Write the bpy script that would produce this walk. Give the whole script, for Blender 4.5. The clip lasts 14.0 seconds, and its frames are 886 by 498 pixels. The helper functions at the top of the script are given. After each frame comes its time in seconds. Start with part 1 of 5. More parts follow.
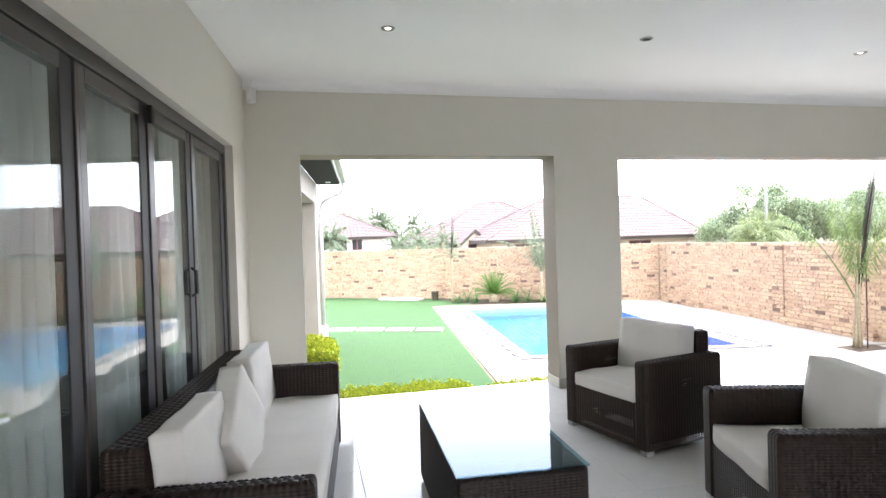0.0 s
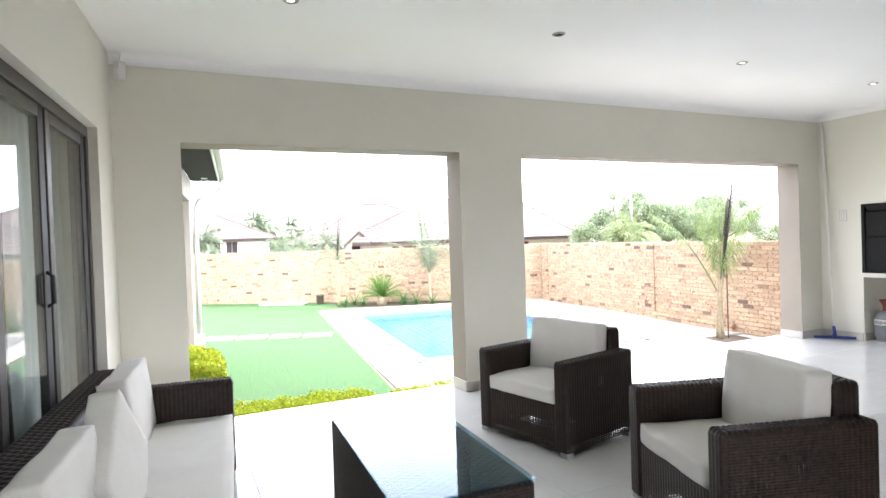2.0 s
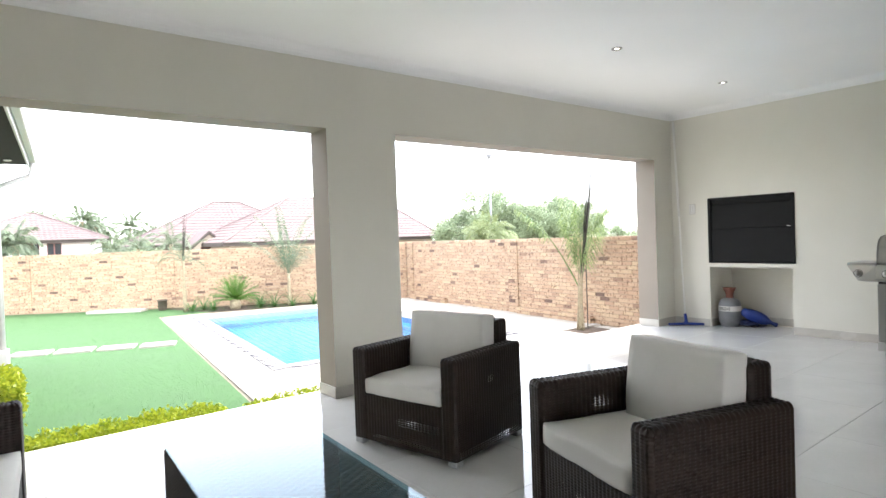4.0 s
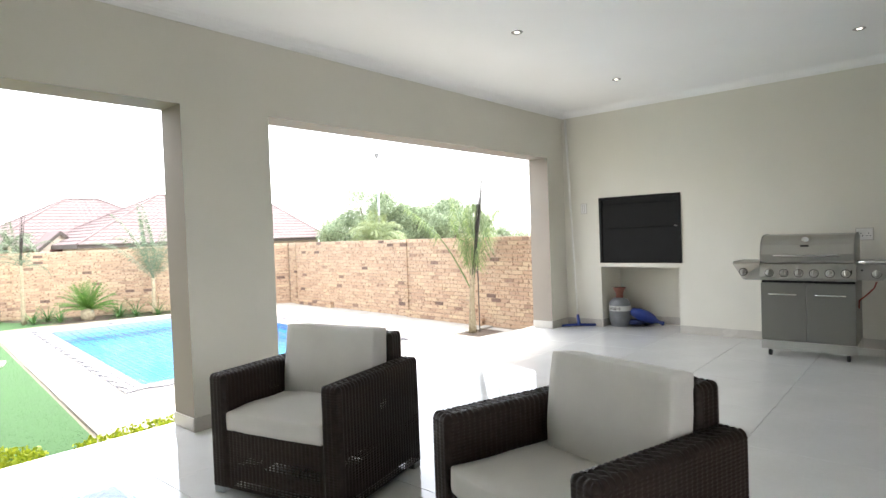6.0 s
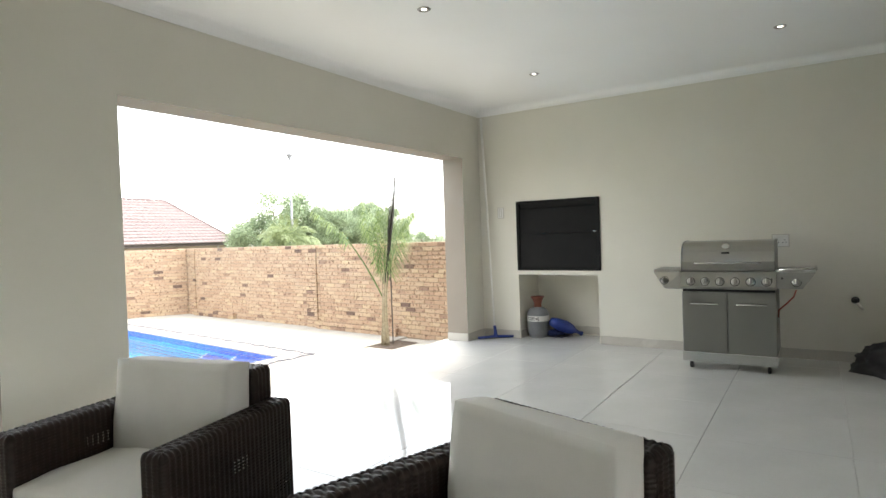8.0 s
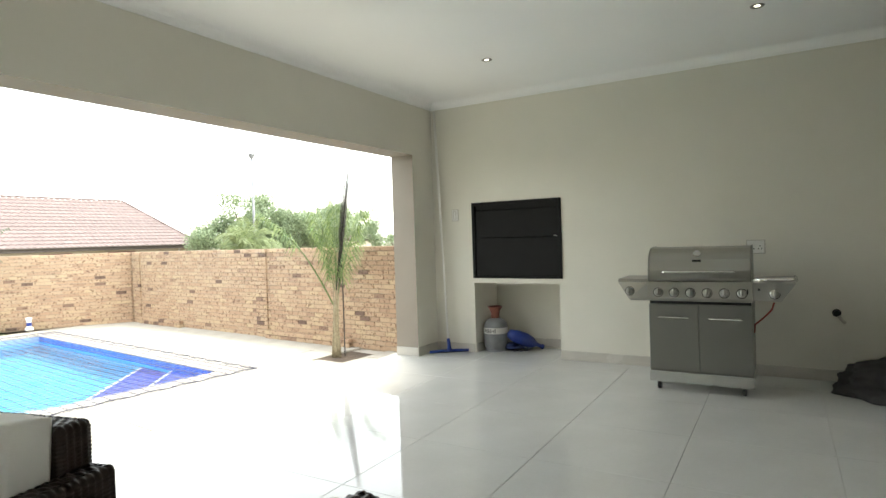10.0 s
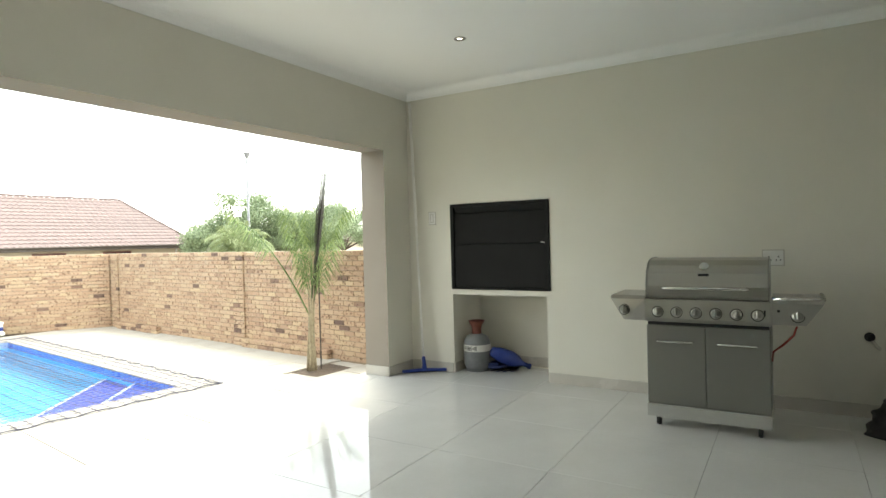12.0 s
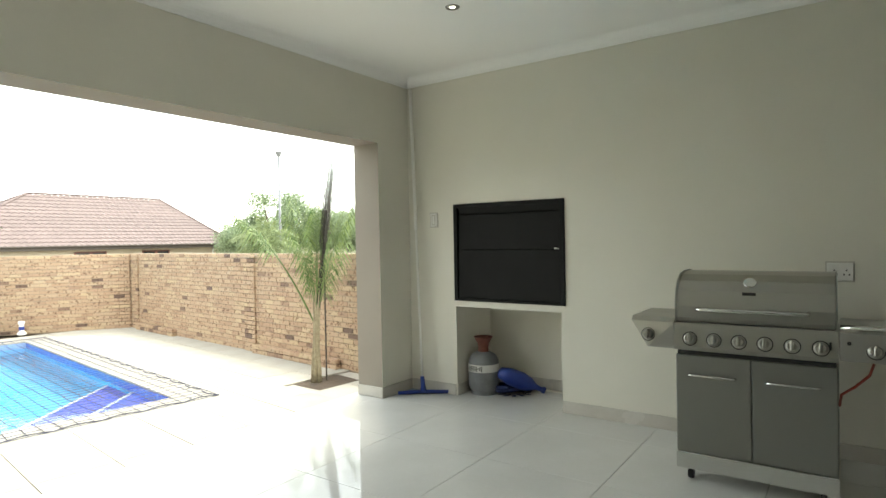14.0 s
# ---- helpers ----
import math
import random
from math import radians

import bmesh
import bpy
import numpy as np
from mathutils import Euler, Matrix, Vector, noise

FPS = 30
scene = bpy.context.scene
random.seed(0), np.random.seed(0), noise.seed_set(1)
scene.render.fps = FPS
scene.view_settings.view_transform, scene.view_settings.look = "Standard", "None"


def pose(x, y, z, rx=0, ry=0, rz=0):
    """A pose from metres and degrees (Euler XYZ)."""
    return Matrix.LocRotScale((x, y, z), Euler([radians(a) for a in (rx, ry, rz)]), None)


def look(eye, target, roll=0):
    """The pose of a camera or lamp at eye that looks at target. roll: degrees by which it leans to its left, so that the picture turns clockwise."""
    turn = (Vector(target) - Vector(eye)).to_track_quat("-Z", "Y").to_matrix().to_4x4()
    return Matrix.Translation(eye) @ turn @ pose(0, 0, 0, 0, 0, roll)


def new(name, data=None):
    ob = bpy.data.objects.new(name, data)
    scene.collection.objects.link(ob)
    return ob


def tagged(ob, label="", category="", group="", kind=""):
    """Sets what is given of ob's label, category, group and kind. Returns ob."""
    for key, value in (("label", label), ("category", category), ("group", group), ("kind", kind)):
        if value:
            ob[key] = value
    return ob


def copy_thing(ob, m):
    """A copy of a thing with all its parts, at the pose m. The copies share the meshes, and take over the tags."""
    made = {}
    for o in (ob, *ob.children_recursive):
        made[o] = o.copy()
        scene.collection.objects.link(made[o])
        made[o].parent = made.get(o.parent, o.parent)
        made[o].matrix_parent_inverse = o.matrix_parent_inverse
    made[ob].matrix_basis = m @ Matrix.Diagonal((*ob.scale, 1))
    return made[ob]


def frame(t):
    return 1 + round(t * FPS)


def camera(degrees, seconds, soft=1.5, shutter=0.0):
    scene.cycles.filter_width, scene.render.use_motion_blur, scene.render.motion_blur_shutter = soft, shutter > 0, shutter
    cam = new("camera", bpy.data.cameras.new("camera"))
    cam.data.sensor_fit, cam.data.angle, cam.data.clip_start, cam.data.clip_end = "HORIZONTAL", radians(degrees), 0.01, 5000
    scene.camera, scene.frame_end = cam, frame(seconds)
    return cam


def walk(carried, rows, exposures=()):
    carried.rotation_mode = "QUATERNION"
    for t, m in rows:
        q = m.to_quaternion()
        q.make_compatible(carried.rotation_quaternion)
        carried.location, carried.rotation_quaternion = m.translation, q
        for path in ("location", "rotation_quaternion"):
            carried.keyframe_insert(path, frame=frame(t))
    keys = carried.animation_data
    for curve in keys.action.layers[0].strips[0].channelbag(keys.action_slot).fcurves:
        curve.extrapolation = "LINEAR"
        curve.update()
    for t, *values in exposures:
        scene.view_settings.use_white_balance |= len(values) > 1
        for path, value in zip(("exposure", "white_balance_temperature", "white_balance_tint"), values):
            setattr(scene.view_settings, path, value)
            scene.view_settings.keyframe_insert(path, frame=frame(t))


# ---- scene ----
cam = camera(74.7, 14.0)
PATH = [
    (0, (-0.259, 0.221, 1.517), (0.188, 2.17, 1.492), -1.8),
    (0.5, (-0.297, 0.303, 1.509), (0.249, 2.227, 1.482), -1.9),
    (1, (-0.332, 0.413, 1.506), (0.315, 2.305, 1.478), -2.0),
    (1.5, (-0.374, 0.505, 1.505), (0.367, 2.362, 1.474), -2.0),
    (2, (-0.382, 0.587, 1.496), (0.453, 2.405, 1.465), -2.0),
    (2.5, (-0.351, 0.684, 1.465), (0.587, 2.45, 1.432), -2.1),
    (3, (-0.298, 0.83, 1.413), (0.759, 2.528, 1.377), -2.1),
    (5.5, (0.07, 1.481, 1.353), (1.517, 2.861, 1.306), -2.1),
    (6, (0.208, 1.583, 1.351), (1.725, 2.885, 1.301), -2.1),
    (6.5, (0.348, 1.684, 1.351), (1.918, 2.922, 1.303), -2.1),
    (7, (0.484, 1.764, 1.359), (2.099, 2.943, 1.314), -2.1),
    (7.5, (0.626, 1.821, 1.351), (2.281, 2.943, 1.307), -2.1),
    (8, (0.82, 1.87, 1.356), (2.5, 2.954, 1.313), -2.0),
    (8.5, (0.988, 1.897, 1.354), (2.685, 2.953, 1.313), -2.0),
    (11, (1.944, 2.025, 1.393), (3.674, 3.027, 1.358), -1.7),
    (11.5, (2.14, 2.049, 1.41), (3.865, 3.061, 1.375), -1.6),
    (12, (2.366, 2.06, 1.411), (4.08, 3.089, 1.377), -1.5),
    (12.5, (2.588, 2.058, 1.421), (4.287, 3.112, 1.388), -1.5),
    (13, (2.786, 2.089, 1.416), (4.468, 3.171, 1.385), -1.3),
    (13.5, (2.989, 2.114, 1.442), (4.649, 3.229, 1.411), -1.2),
    (14, (3.189, 2.135, 1.443), (4.827, 3.282, 1.413), -1.1),
]
walk(cam, [(t, look(eye, target, roll)) for t, eye, target, roll in PATH],
     exposures=[(0.0, 3.52, 6250, 15), (0.5, 3.67, 6250, 15), (1.0, 3.85, 6250, 15), (1.5, 3.97, 6300, 14.5), (2.0, 3.82, 6300, 14), (2.5, 3.57, 6350, 13.5), (3.0, 3.45, 6350, 13),
                (5.5, 3.55, 6450, 11), (6.0, 3.45, 6500, 11), (7.0, 3.32, 6600, 10), (8.0, 3.25, 6700, 8), (11.0, 3.03, 6950, 2.5), (12.5, 2.99, 6980, 1.5), (14.0, 2.87, 7000, 0.5)])

# ---------------------------------------------------------------- light
world = bpy.data.worlds.new("world")
scene.world = world
world.use_nodes = True
wn, wl = world.node_tree.nodes, world.node_tree.links
sky = wn.new("ShaderNodeTexSky")
sky.sky_type = "NISHITA"
sky.sun_disc = False
sky.sun_elevation = radians(58)
sky.sun_rotation = radians(150)
sky.air_density, sky.dust_density, sky.ozone_density = 1.0, 1.0, 0.5
veil = wn.new("ShaderNodeHueSaturation")
veil.inputs["Saturation"].default_value = 0.25
wl.new(sky.outputs[0], veil.inputs["Color"])
wl.new(veil.outputs[0], wn["Background"].inputs["Color"])
wn["Background"].inputs["Strength"].default_value = 0.15
sun_data = bpy.data.lights.new("sun", "SUN")
sun_data.energy, sun_data.angle, sun_data.color = 0.7, radians(20), (1.0, 0.96, 0.9)
sun = new("sun", sun_data)
SUN_AZ, SUN_EL = radians(40), radians(62)
sun.matrix_basis = look((0, 0, 30), (-30 * math.cos(SUN_AZ) / math.tan(SUN_EL), -30 * math.sin(SUN_AZ) / math.tan(SUN_EL), 0))


# ---------------------------------------------------------------- materials
def base_mat(name, rough=0.5, metal=0.0):
    m = bpy.data.materials.new(name)
    m.use_nodes = True
    b = m.node_tree.nodes["Principled BSDF"]
    b.inputs["Roughness"].default_value = rough
    b.inputs["Metallic"].default_value = metal
    return m, m.node_tree.nodes, m.node_tree.links, b


def rgba(c):
    return (*c, 1.0) if len(c) == 3 else c


def surface(name, c1, c2, rough=0.5, metal=0.0, scale=6.0, fine=90.0, bump=0.05, spread=0.12, vary=0.0, rough_var=0.08):
    """Two-scale noise colour between c1 and c2, fine bump, uneven gloss, and a change of value from piece to piece."""
    m, n, l, b = base_mat(name, rough, metal)
    co = n.new("ShaderNodeTexCoord")
    big, small = n.new("ShaderNodeTexNoise"), n.new("ShaderNodeTexNoise")
    big.inputs["Scale"].default_value, big.inputs["Detail"].default_value = scale, 5
    small.inputs["Scale"].default_value, small.inputs["Detail"].default_value = fine, 3
    for t in (big, small):
        l.new(co.outputs["Object"], t.inputs["Vector"])
    add = n.new("ShaderNodeMath")
    add.operation = "MULTIPLY_ADD"
    l.new(small.outputs["Fac"], add.inputs[0])
    add.inputs[1].default_value = 0.35
    l.new(big.outputs["Fac"], add.inputs[2])
    ramp = n.new("ShaderNodeValToRGB")
    ramp.color_ramp.elements[0].position, ramp.color_ramp.elements[1].position = 0.67 - spread * 2, 0.67 + spread * 2
    ramp.color_ramp.elements[0].color, ramp.color_ramp.elements[1].color = rgba(c1), rgba(c2)
    l.new(add.outputs[0], ramp.inputs["Fac"])
    out = ramp.outputs["Color"]
    if vary:
        info = n.new("ShaderNodeObjectInfo")
        geo = n.new("ShaderNodeNewGeometry")
        mix = n.new("ShaderNodeMath")
        mix.operation = "ADD"
        l.new(info.outputs["Random"], mix.inputs[0])
        l.new(geo.outputs["Random Per Island"], mix.inputs[1])
        rng = n.new("ShaderNodeMapRange")
        rng.inputs["From Max"].default_value = 2.0
        rng.inputs["To Min"].default_value, rng.inputs["To Max"].default_value = 1 - vary, 1 + vary
        l.new(mix.outputs[0], rng.inputs["Value"])
        hsv = n.new("ShaderNodeHueSaturation")
        l.new(rng.outputs[0], hsv.inputs["Value"])
        l.new(out, hsv.inputs["Color"])
        out = hsv.outputs["Color"]
    l.new(out, b.inputs["Base Color"])
    if rough_var:
        rr = n.new("ShaderNodeMapRange")
        rr.inputs["To Min"].default_value, rr.inputs["To Max"].default_value = max(0.01, rough - rough_var), rough + rough_var
        l.new(big.outputs["Fac"], rr.inputs["Value"])
        l.new(rr.outputs[0], b.inputs["Roughness"])
    if bump:
        bp = n.new("ShaderNodeBump")
        bp.inputs["Strength"].default_value, bp.inputs["Distance"].default_value = bump, 0.01
        l.new(small.outputs["Fac"], bp.inputs["Height"])
        l.new(bp.outputs[0], b.inputs["Normal"])
    return m


def brick_mat(name):
    """Face brick: straw to orange from brick to brick, a few dark burnt ones, speckled."""
    m, n, l, b = base_mat(name, 0.85)
    info, geo = n.new("ShaderNodeObjectInfo"), n.new("ShaderNodeNewGeometry")
    add = n.new("ShaderNodeMath")
    add.operation = "ADD"
    l.new(info.outputs["Random"], add.inputs[0])
    l.new(geo.outputs["Random Per Island"], add.inputs[1])
    fr = n.new("ShaderNodeMath")
    fr.operation = "FRACT"
    l.new(add.outputs[0], fr.inputs[0])
    ramp = n.new("ShaderNodeValToRGB")
    e = ramp.color_ramp.elements
    e[0].position, e[0].color = 0.0, (0.12, 0.075, 0.055, 1)
    e[1].position, e[1].color = 1.0, (0.43, 0.315, 0.195, 1)
    for p, c in ((0.012, (0.13, 0.08, 0.058, 1)), (0.03, (0.24, 0.15, 0.1, 1)), (0.05, (0.32, 0.21, 0.138, 1)), (0.25, (0.36, 0.238, 0.152, 1)), (0.5, (0.38, 0.258, 0.167, 1)), (0.75, (0.395, 0.278, 0.182, 1))):
        k = e.new(p)
        k.color = c
    l.new(fr.outputs[0], ramp.inputs["Fac"])
    co = n.new("ShaderNodeTexCoord")
    nz = n.new("ShaderNodeTexNoise")
    nz.inputs["Scale"].default_value, nz.inputs["Detail"].default_value = 19.0, 4
    l.new(geo.outputs["Position"], nz.inputs["Vector"])
    spot = n.new("ShaderNodeValToRGB")
    spot.color_ramp.elements[0].position, spot.color_ramp.elements[0].color = 0.36, (0.3, 0.23, 0.2, 1)
    spot.color_ramp.elements[1].position, spot.color_ramp.elements[1].color = 0.44, (1, 1, 1, 1)
    l.new(nz.outputs["Fac"], spot.inputs["Fac"])
    mix = n.new("ShaderNodeMix")
    mix.data_type, mix.blend_type = "RGBA", "MULTIPLY"
    mix.inputs["Factor"].default_value = 0.75
    l.new(ramp.outputs["Color"], mix.inputs[6])
    l.new(spot.outputs["Color"], mix.inputs[7])
    l.new(mix.outputs[2], b.inputs["Base Color"])
    bp = n.new("ShaderNodeBump")
    bp.inputs["Strength"].default_value, bp.inputs["Distance"].default_value = 0.4, 0.006
    l.new(nz.outputs["Fac"], bp.inputs["Height"])
    l.new(bp.outputs[0], b.inputs["Normal"])
    return m


def glass_mat(name, tint=(1, 1, 1), ior=1.45, rough=0.0):
    """Thin clear sheet: tinted see-through under a gloss that grows at grazing angles."""
    m = bpy.data.materials.new(name)
    m.use_nodes = True
    n, l = m.node_tree.nodes, m.node_tree.links
    n.remove(n["Principled BSDF"])
    clear, gloss = n.new("ShaderNodeBsdfTransparent"), n.new("ShaderNodeBsdfGlossy")
    clear.inputs["Color"].default_value = rgba(tint)
    gloss.inputs["Roughness"].default_value = rough
    graze, power, add = n.new("ShaderNodeLayerWeight"), n.new("ShaderNodeMath"), n.new("ShaderNodeMath")
    graze.inputs["Blend"].default_value = 0.5
    power.operation, add.operation = "POWER", "MULTIPLY_ADD"
    power.inputs[1].default_value = 5.0
    f0 = ((ior - 1) / (ior + 1)) ** 2
    add.inputs[1].default_value, add.inputs[2].default_value = 1 - f0, f0
    l.new(graze.outputs["Facing"], power.inputs[0])
    l.new(power.outputs[0], add.inputs[0])
    mix = n.new("ShaderNodeMixShader")
    l.new(add.outputs[0], mix.inputs[0])
    l.new(clear.outputs[0], mix.inputs[1])
    l.new(gloss.outputs[0], mix.inputs[2])
    l.new(mix.outputs[0], n["Material Output"].inputs["Surface"])
    return m


def water_mat():
    m, n, l, b = base_mat("pool_water", 0.01)
    b.inputs["Base Color"].default_value = (0.72, 0.93, 1.0, 1)
    b.inputs["Transmission Weight"].default_value = 1.0
    b.inputs["IOR"].default_value = 1.33
    co = n.new("ShaderNodeTexCoord")
    nz = n.new("ShaderNodeTexNoise")
    nz.inputs["Scale"].default_value, nz.inputs["Detail"].default_value = 3.0, 3
    l.new(co.outputs["Object"], nz.inputs["Vector"])
    bp = n.new("ShaderNodeBump")
    bp.inputs["Strength"].default_value, bp.inputs["Distance"].default_value = 0.12, 0.03
    l.new(nz.outputs["Fac"], bp.inputs["Height"])
    l.new(bp.outputs[0], b.inputs["Normal"])
    return m


def mosaic_mat(name, c1, c2, grout, size=0.025):
    m, n, l, b = base_mat(name, 0.25)
    co = n.new("ShaderNodeTexCoord")
    br = n.new("ShaderNodeTexBrick")
    br.offset = 0.0
    br.inputs["Color1"].default_value, br.inputs["Color2"].default_value, br.inputs["Mortar"].default_value = rgba(c1), rgba(c2), rgba(grout)
    br.inputs["Scale"].default_value = 1.0
    br.inputs["Brick Width"].default_value = br.inputs["Row Height"].default_value = size
    br.inputs["Mortar Size"].default_value = size * 0.05
    mp = n.new("ShaderNodeMapping")
    mp.inputs["Rotation"].default_value = (radians(90), 0, radians(6.7))
    l.new(co.outputs["Object"], br.inputs["Vector"])
    l.new(br.outputs["Color"], b.inputs["Base Color"])
    return m


def leaf_mat(name, c1, c2, rough=0.55):
    m, n, l, b = base_mat(name, rough)
    info, geo = n.new("ShaderNodeObjectInfo"), n.new("ShaderNodeNewGeometry")
    ramp = n.new("ShaderNodeValToRGB")
    ramp.color_ramp.elements[0].color, ramp.color_ramp.elements[1].color = rgba(c1), rgba(c2)
    l.new(geo.outputs["Random Per Island"], ramp.inputs["Fac"])
    l.new(ramp.outputs["Color"], b.inputs["Base Color"])
    b.inputs["Subsurface Weight"].default_value = 0.0
    tr = n.new("ShaderNodeBsdfTranslucent")
    l.new(ramp.outputs["Color"], tr.inputs["Color"])
    mix = n.new("ShaderNodeMixShader")
    mix.inputs[0].default_value = 0.3
    l.new(b.outputs[0], mix.inputs[1])
    l.new(tr.outputs[0], mix.inputs[2])
    l.new(mix.outputs[0], n["Material Output"].inputs["Surface"])
    return m


def brushed_mat(name, c, rough=0.3):
    m, n, l, b = base_mat(name, rough, 1.0)
    co = n.new("ShaderNodeTexCoord")
    mp = n.new("ShaderNodeMapping")
    mp.inputs["Scale"].default_value = (3, 3, 260)
    nz = n.new("ShaderNodeTexNoise")
    nz.inputs["Scale"].default_value, nz.inputs["Detail"].default_value = 2.0, 4
    l.new(co.outputs["Object"], mp.inputs["Vector"])
    l.new(mp.outputs[0], nz.inputs["Vector"])
    rr = n.new("ShaderNodeMapRange")
    rr.inputs["To Min"].default_value, rr.inputs["To Max"].default_value = rough - 0.08, rough + 0.12
    l.new(nz.outputs["Fac"], rr.inputs["Value"])
    l.new(rr.outputs[0], b.inputs["Roughness"])
    b.inputs["Base Color"].default_value = rgba(c)
    return m


def glow_mat(name, c, strength):
    m, n, l, b = base_mat(name, 0.4)
    b.inputs["Base Color"].default_value = rgba(c)
    b.inputs["Emission Color"].default_value = rgba(c)
    b.inputs["Emission Strength"].default_value = strength
    return m


M_WALL = surface("painted_plaster", (0.68, 0.655, 0.575), (0.72, 0.695, 0.615), 0.75, scale=1.6, fine=160, bump=0.08)
M_CEIL = surface("white_ceiling_paint", (0.86, 0.86, 0.845), (0.89, 0.89, 0.875), 0.8, scale=1.2, fine=120, bump=0.03)
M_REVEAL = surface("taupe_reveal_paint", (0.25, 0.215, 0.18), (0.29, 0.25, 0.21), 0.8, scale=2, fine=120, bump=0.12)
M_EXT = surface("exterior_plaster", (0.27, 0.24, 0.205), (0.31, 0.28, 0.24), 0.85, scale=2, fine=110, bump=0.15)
M_TILE = surface("polished_porcelain", (0.60, 0.595, 0.57), (0.66, 0.655, 0.63), 0.045, scale=2.5, fine=60, bump=0.0, vary=0.02, rough_var=0.02)
M_GROUT = surface("tile_grout", (0.56, 0.55, 0.52), (0.63, 0.62, 0.59), 0.8)
M_SKIRT = surface("skirting_tile", (0.5, 0.47, 0.42), (0.57, 0.54, 0.49), 0.25, scale=5)
M_FRAME = surface("bronze_aluminium", (0.042, 0.036, 0.03), (0.055, 0.048, 0.041), 0.38, scale=8, bump=0.02)
M_RUBBER = surface("black_rubber", (0.012, 0.012, 0.012), (0.02, 0.02, 0.02), 0.6)
M_GLASS = glass_mat("door_glass", (0.93, 0.96, 0.95))
M_CURTAIN = surface("white_curtain", (0.76, 0.77, 0.76), (0.83, 0.84, 0.83), 0.9, scale=4, bump=0.1)
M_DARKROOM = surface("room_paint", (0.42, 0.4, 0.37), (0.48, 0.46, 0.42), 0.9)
M_WICKER = surface("dark_wicker", (0.012, 0.007, 0.005), (0.025, 0.0155, 0.0115), 0.45, scale=30, fine=240, bump=0.15, vary=0.25)
M_WICKER.node_tree.nodes["Principled BSDF"].inputs["Specular IOR Level"].default_value = 0.22
M_CUSHION = surface("ecru_cushion_fabric", (0.66, 0.635, 0.59), (0.73, 0.705, 0.66), 0.9, scale=5, fine=420, bump=0.25)
M_TABLEGLASS = glass_mat("tinted_table_glass", (0.48, 0.68, 0.76), 1.55, 0.01)
M_STEEL = brushed_mat("brushed_steel", (0.43, 0.42, 0.39), 0.3)
M_STEEL_DOOR = brushed_mat("brushed_steel_door", (0.31, 0.31, 0.288), 0.34)
M_CHROME = brushed_mat("chrome", (0.72, 0.72, 0.7), 0.14)
M_BLACK = surface("black_steel", (0.007, 0.007, 0.007), (0.012, 0.012, 0.012), 0.7, scale=5, fine=120, bump=0.05)
M_BLACK.node_tree.nodes["Principled BSDF"].inputs["Specular IOR Level"].default_value = 0.2
M_PLASTIC = surface("white_plastic", (0.7, 0.69, 0.66), (0.76, 0.75, 0.72), 0.4)
M_CYL = surface("grey_cylinder_paint", (0.14, 0.145, 0.155), (0.2, 0.205, 0.215), 0.42, scale=9, fine=60, bump=0.1)
M_CYLTOP = surface("red_brown_collar", (0.12, 0.035, 0.024), (0.2, 0.065, 0.04), 0.5, scale=14)
M_PAPER = surface("paper_label", (0.66, 0.65, 0.62), (0.74, 0.73, 0.7), 0.7)
M_BLUE = surface("blue_plastic", (0.012, 0.03, 0.19), (0.02, 0.05, 0.27), 0.4, scale=9)
M_NAVY = surface("navy_cloth", (0.01, 0.02, 0.08), (0.02, 0.035, 0.13), 0.8, scale=9)
M_POLE = surface("aluminium_pole", (0.74, 0.73, 0.69), (0.82, 0.81, 0.77), 0.35, metal=0.2)
M_RED = surface("orange_gas_hose", (0.28, 0.035, 0.018), (0.34, 0.055, 0.025), 0.5)
M_CLOTH = surface("charcoal_cloth", (0.018, 0.018, 0.02), (0.05, 0.048, 0.05), 0.95, scale=12, fine=300, bump=0.3)
M_BRICK = brick_mat("face_brick")
M_MORTAR = surface("brick_mortar", (0.25, 0.185, 0.125), (0.32, 0.24, 0.17), 0.95, fine=200, bump=0.3)
M_PAVE = surface("concrete_paving", (0.31, 0.287, 0.245), (0.38, 0.357, 0.312), 0.85, scale=2.2, fine=130, bump=0.15, vary=0.05)
M_PAVEJOINT = surface("paving_joint", (0.34, 0.31, 0.27), (0.42, 0.39, 0.34), 0.95)
M_SOIL = surface("garden_soil", (0.05, 0.036, 0.025), (0.09, 0.065, 0.045), 0.95, scale=10, fine=90, bump=0.8)
M_EARTH = surface("dry_earth", (0.16, 0.14, 0.1), (0.22, 0.19, 0.14), 0.95, scale=0.3, fine=20, bump=0.4)
M_LAWN = surface("lawn_base", (0.028, 0.082, 0.017), (0.036, 0.096, 0.024), 0.9, scale=1.4, fine=70, bump=0.15)
M_GRASS = leaf_mat("grass_blades", (0.03, 0.084, 0.018), (0.036, 0.095, 0.023))
M_LIME = leaf_mat("lime_hedge_leaf", (0.2, 0.28, 0.02), (0.5, 0.53, 0.05))
M_PALM = leaf_mat("palm_leaf", (0.06, 0.105, 0.028), (0.22, 0.28, 0.1))
M_PALMFAR = leaf_mat("grey_palm_leaf", (0.07, 0.1, 0.06), (0.16, 0.2, 0.12))
M_PALMDROOP = leaf_mat("drooping_palm_leaf", (0.12, 0.16, 0.07), (0.24, 0.28, 0.13))
M_TREE = leaf_mat("tree_leaf", (0.125, 0.17, 0.095), (0.26, 0.32, 0.185))
M_STRAP = leaf_mat("strap_leaf", (0.03, 0.09, 0.02), (0.07, 0.15, 0.035))
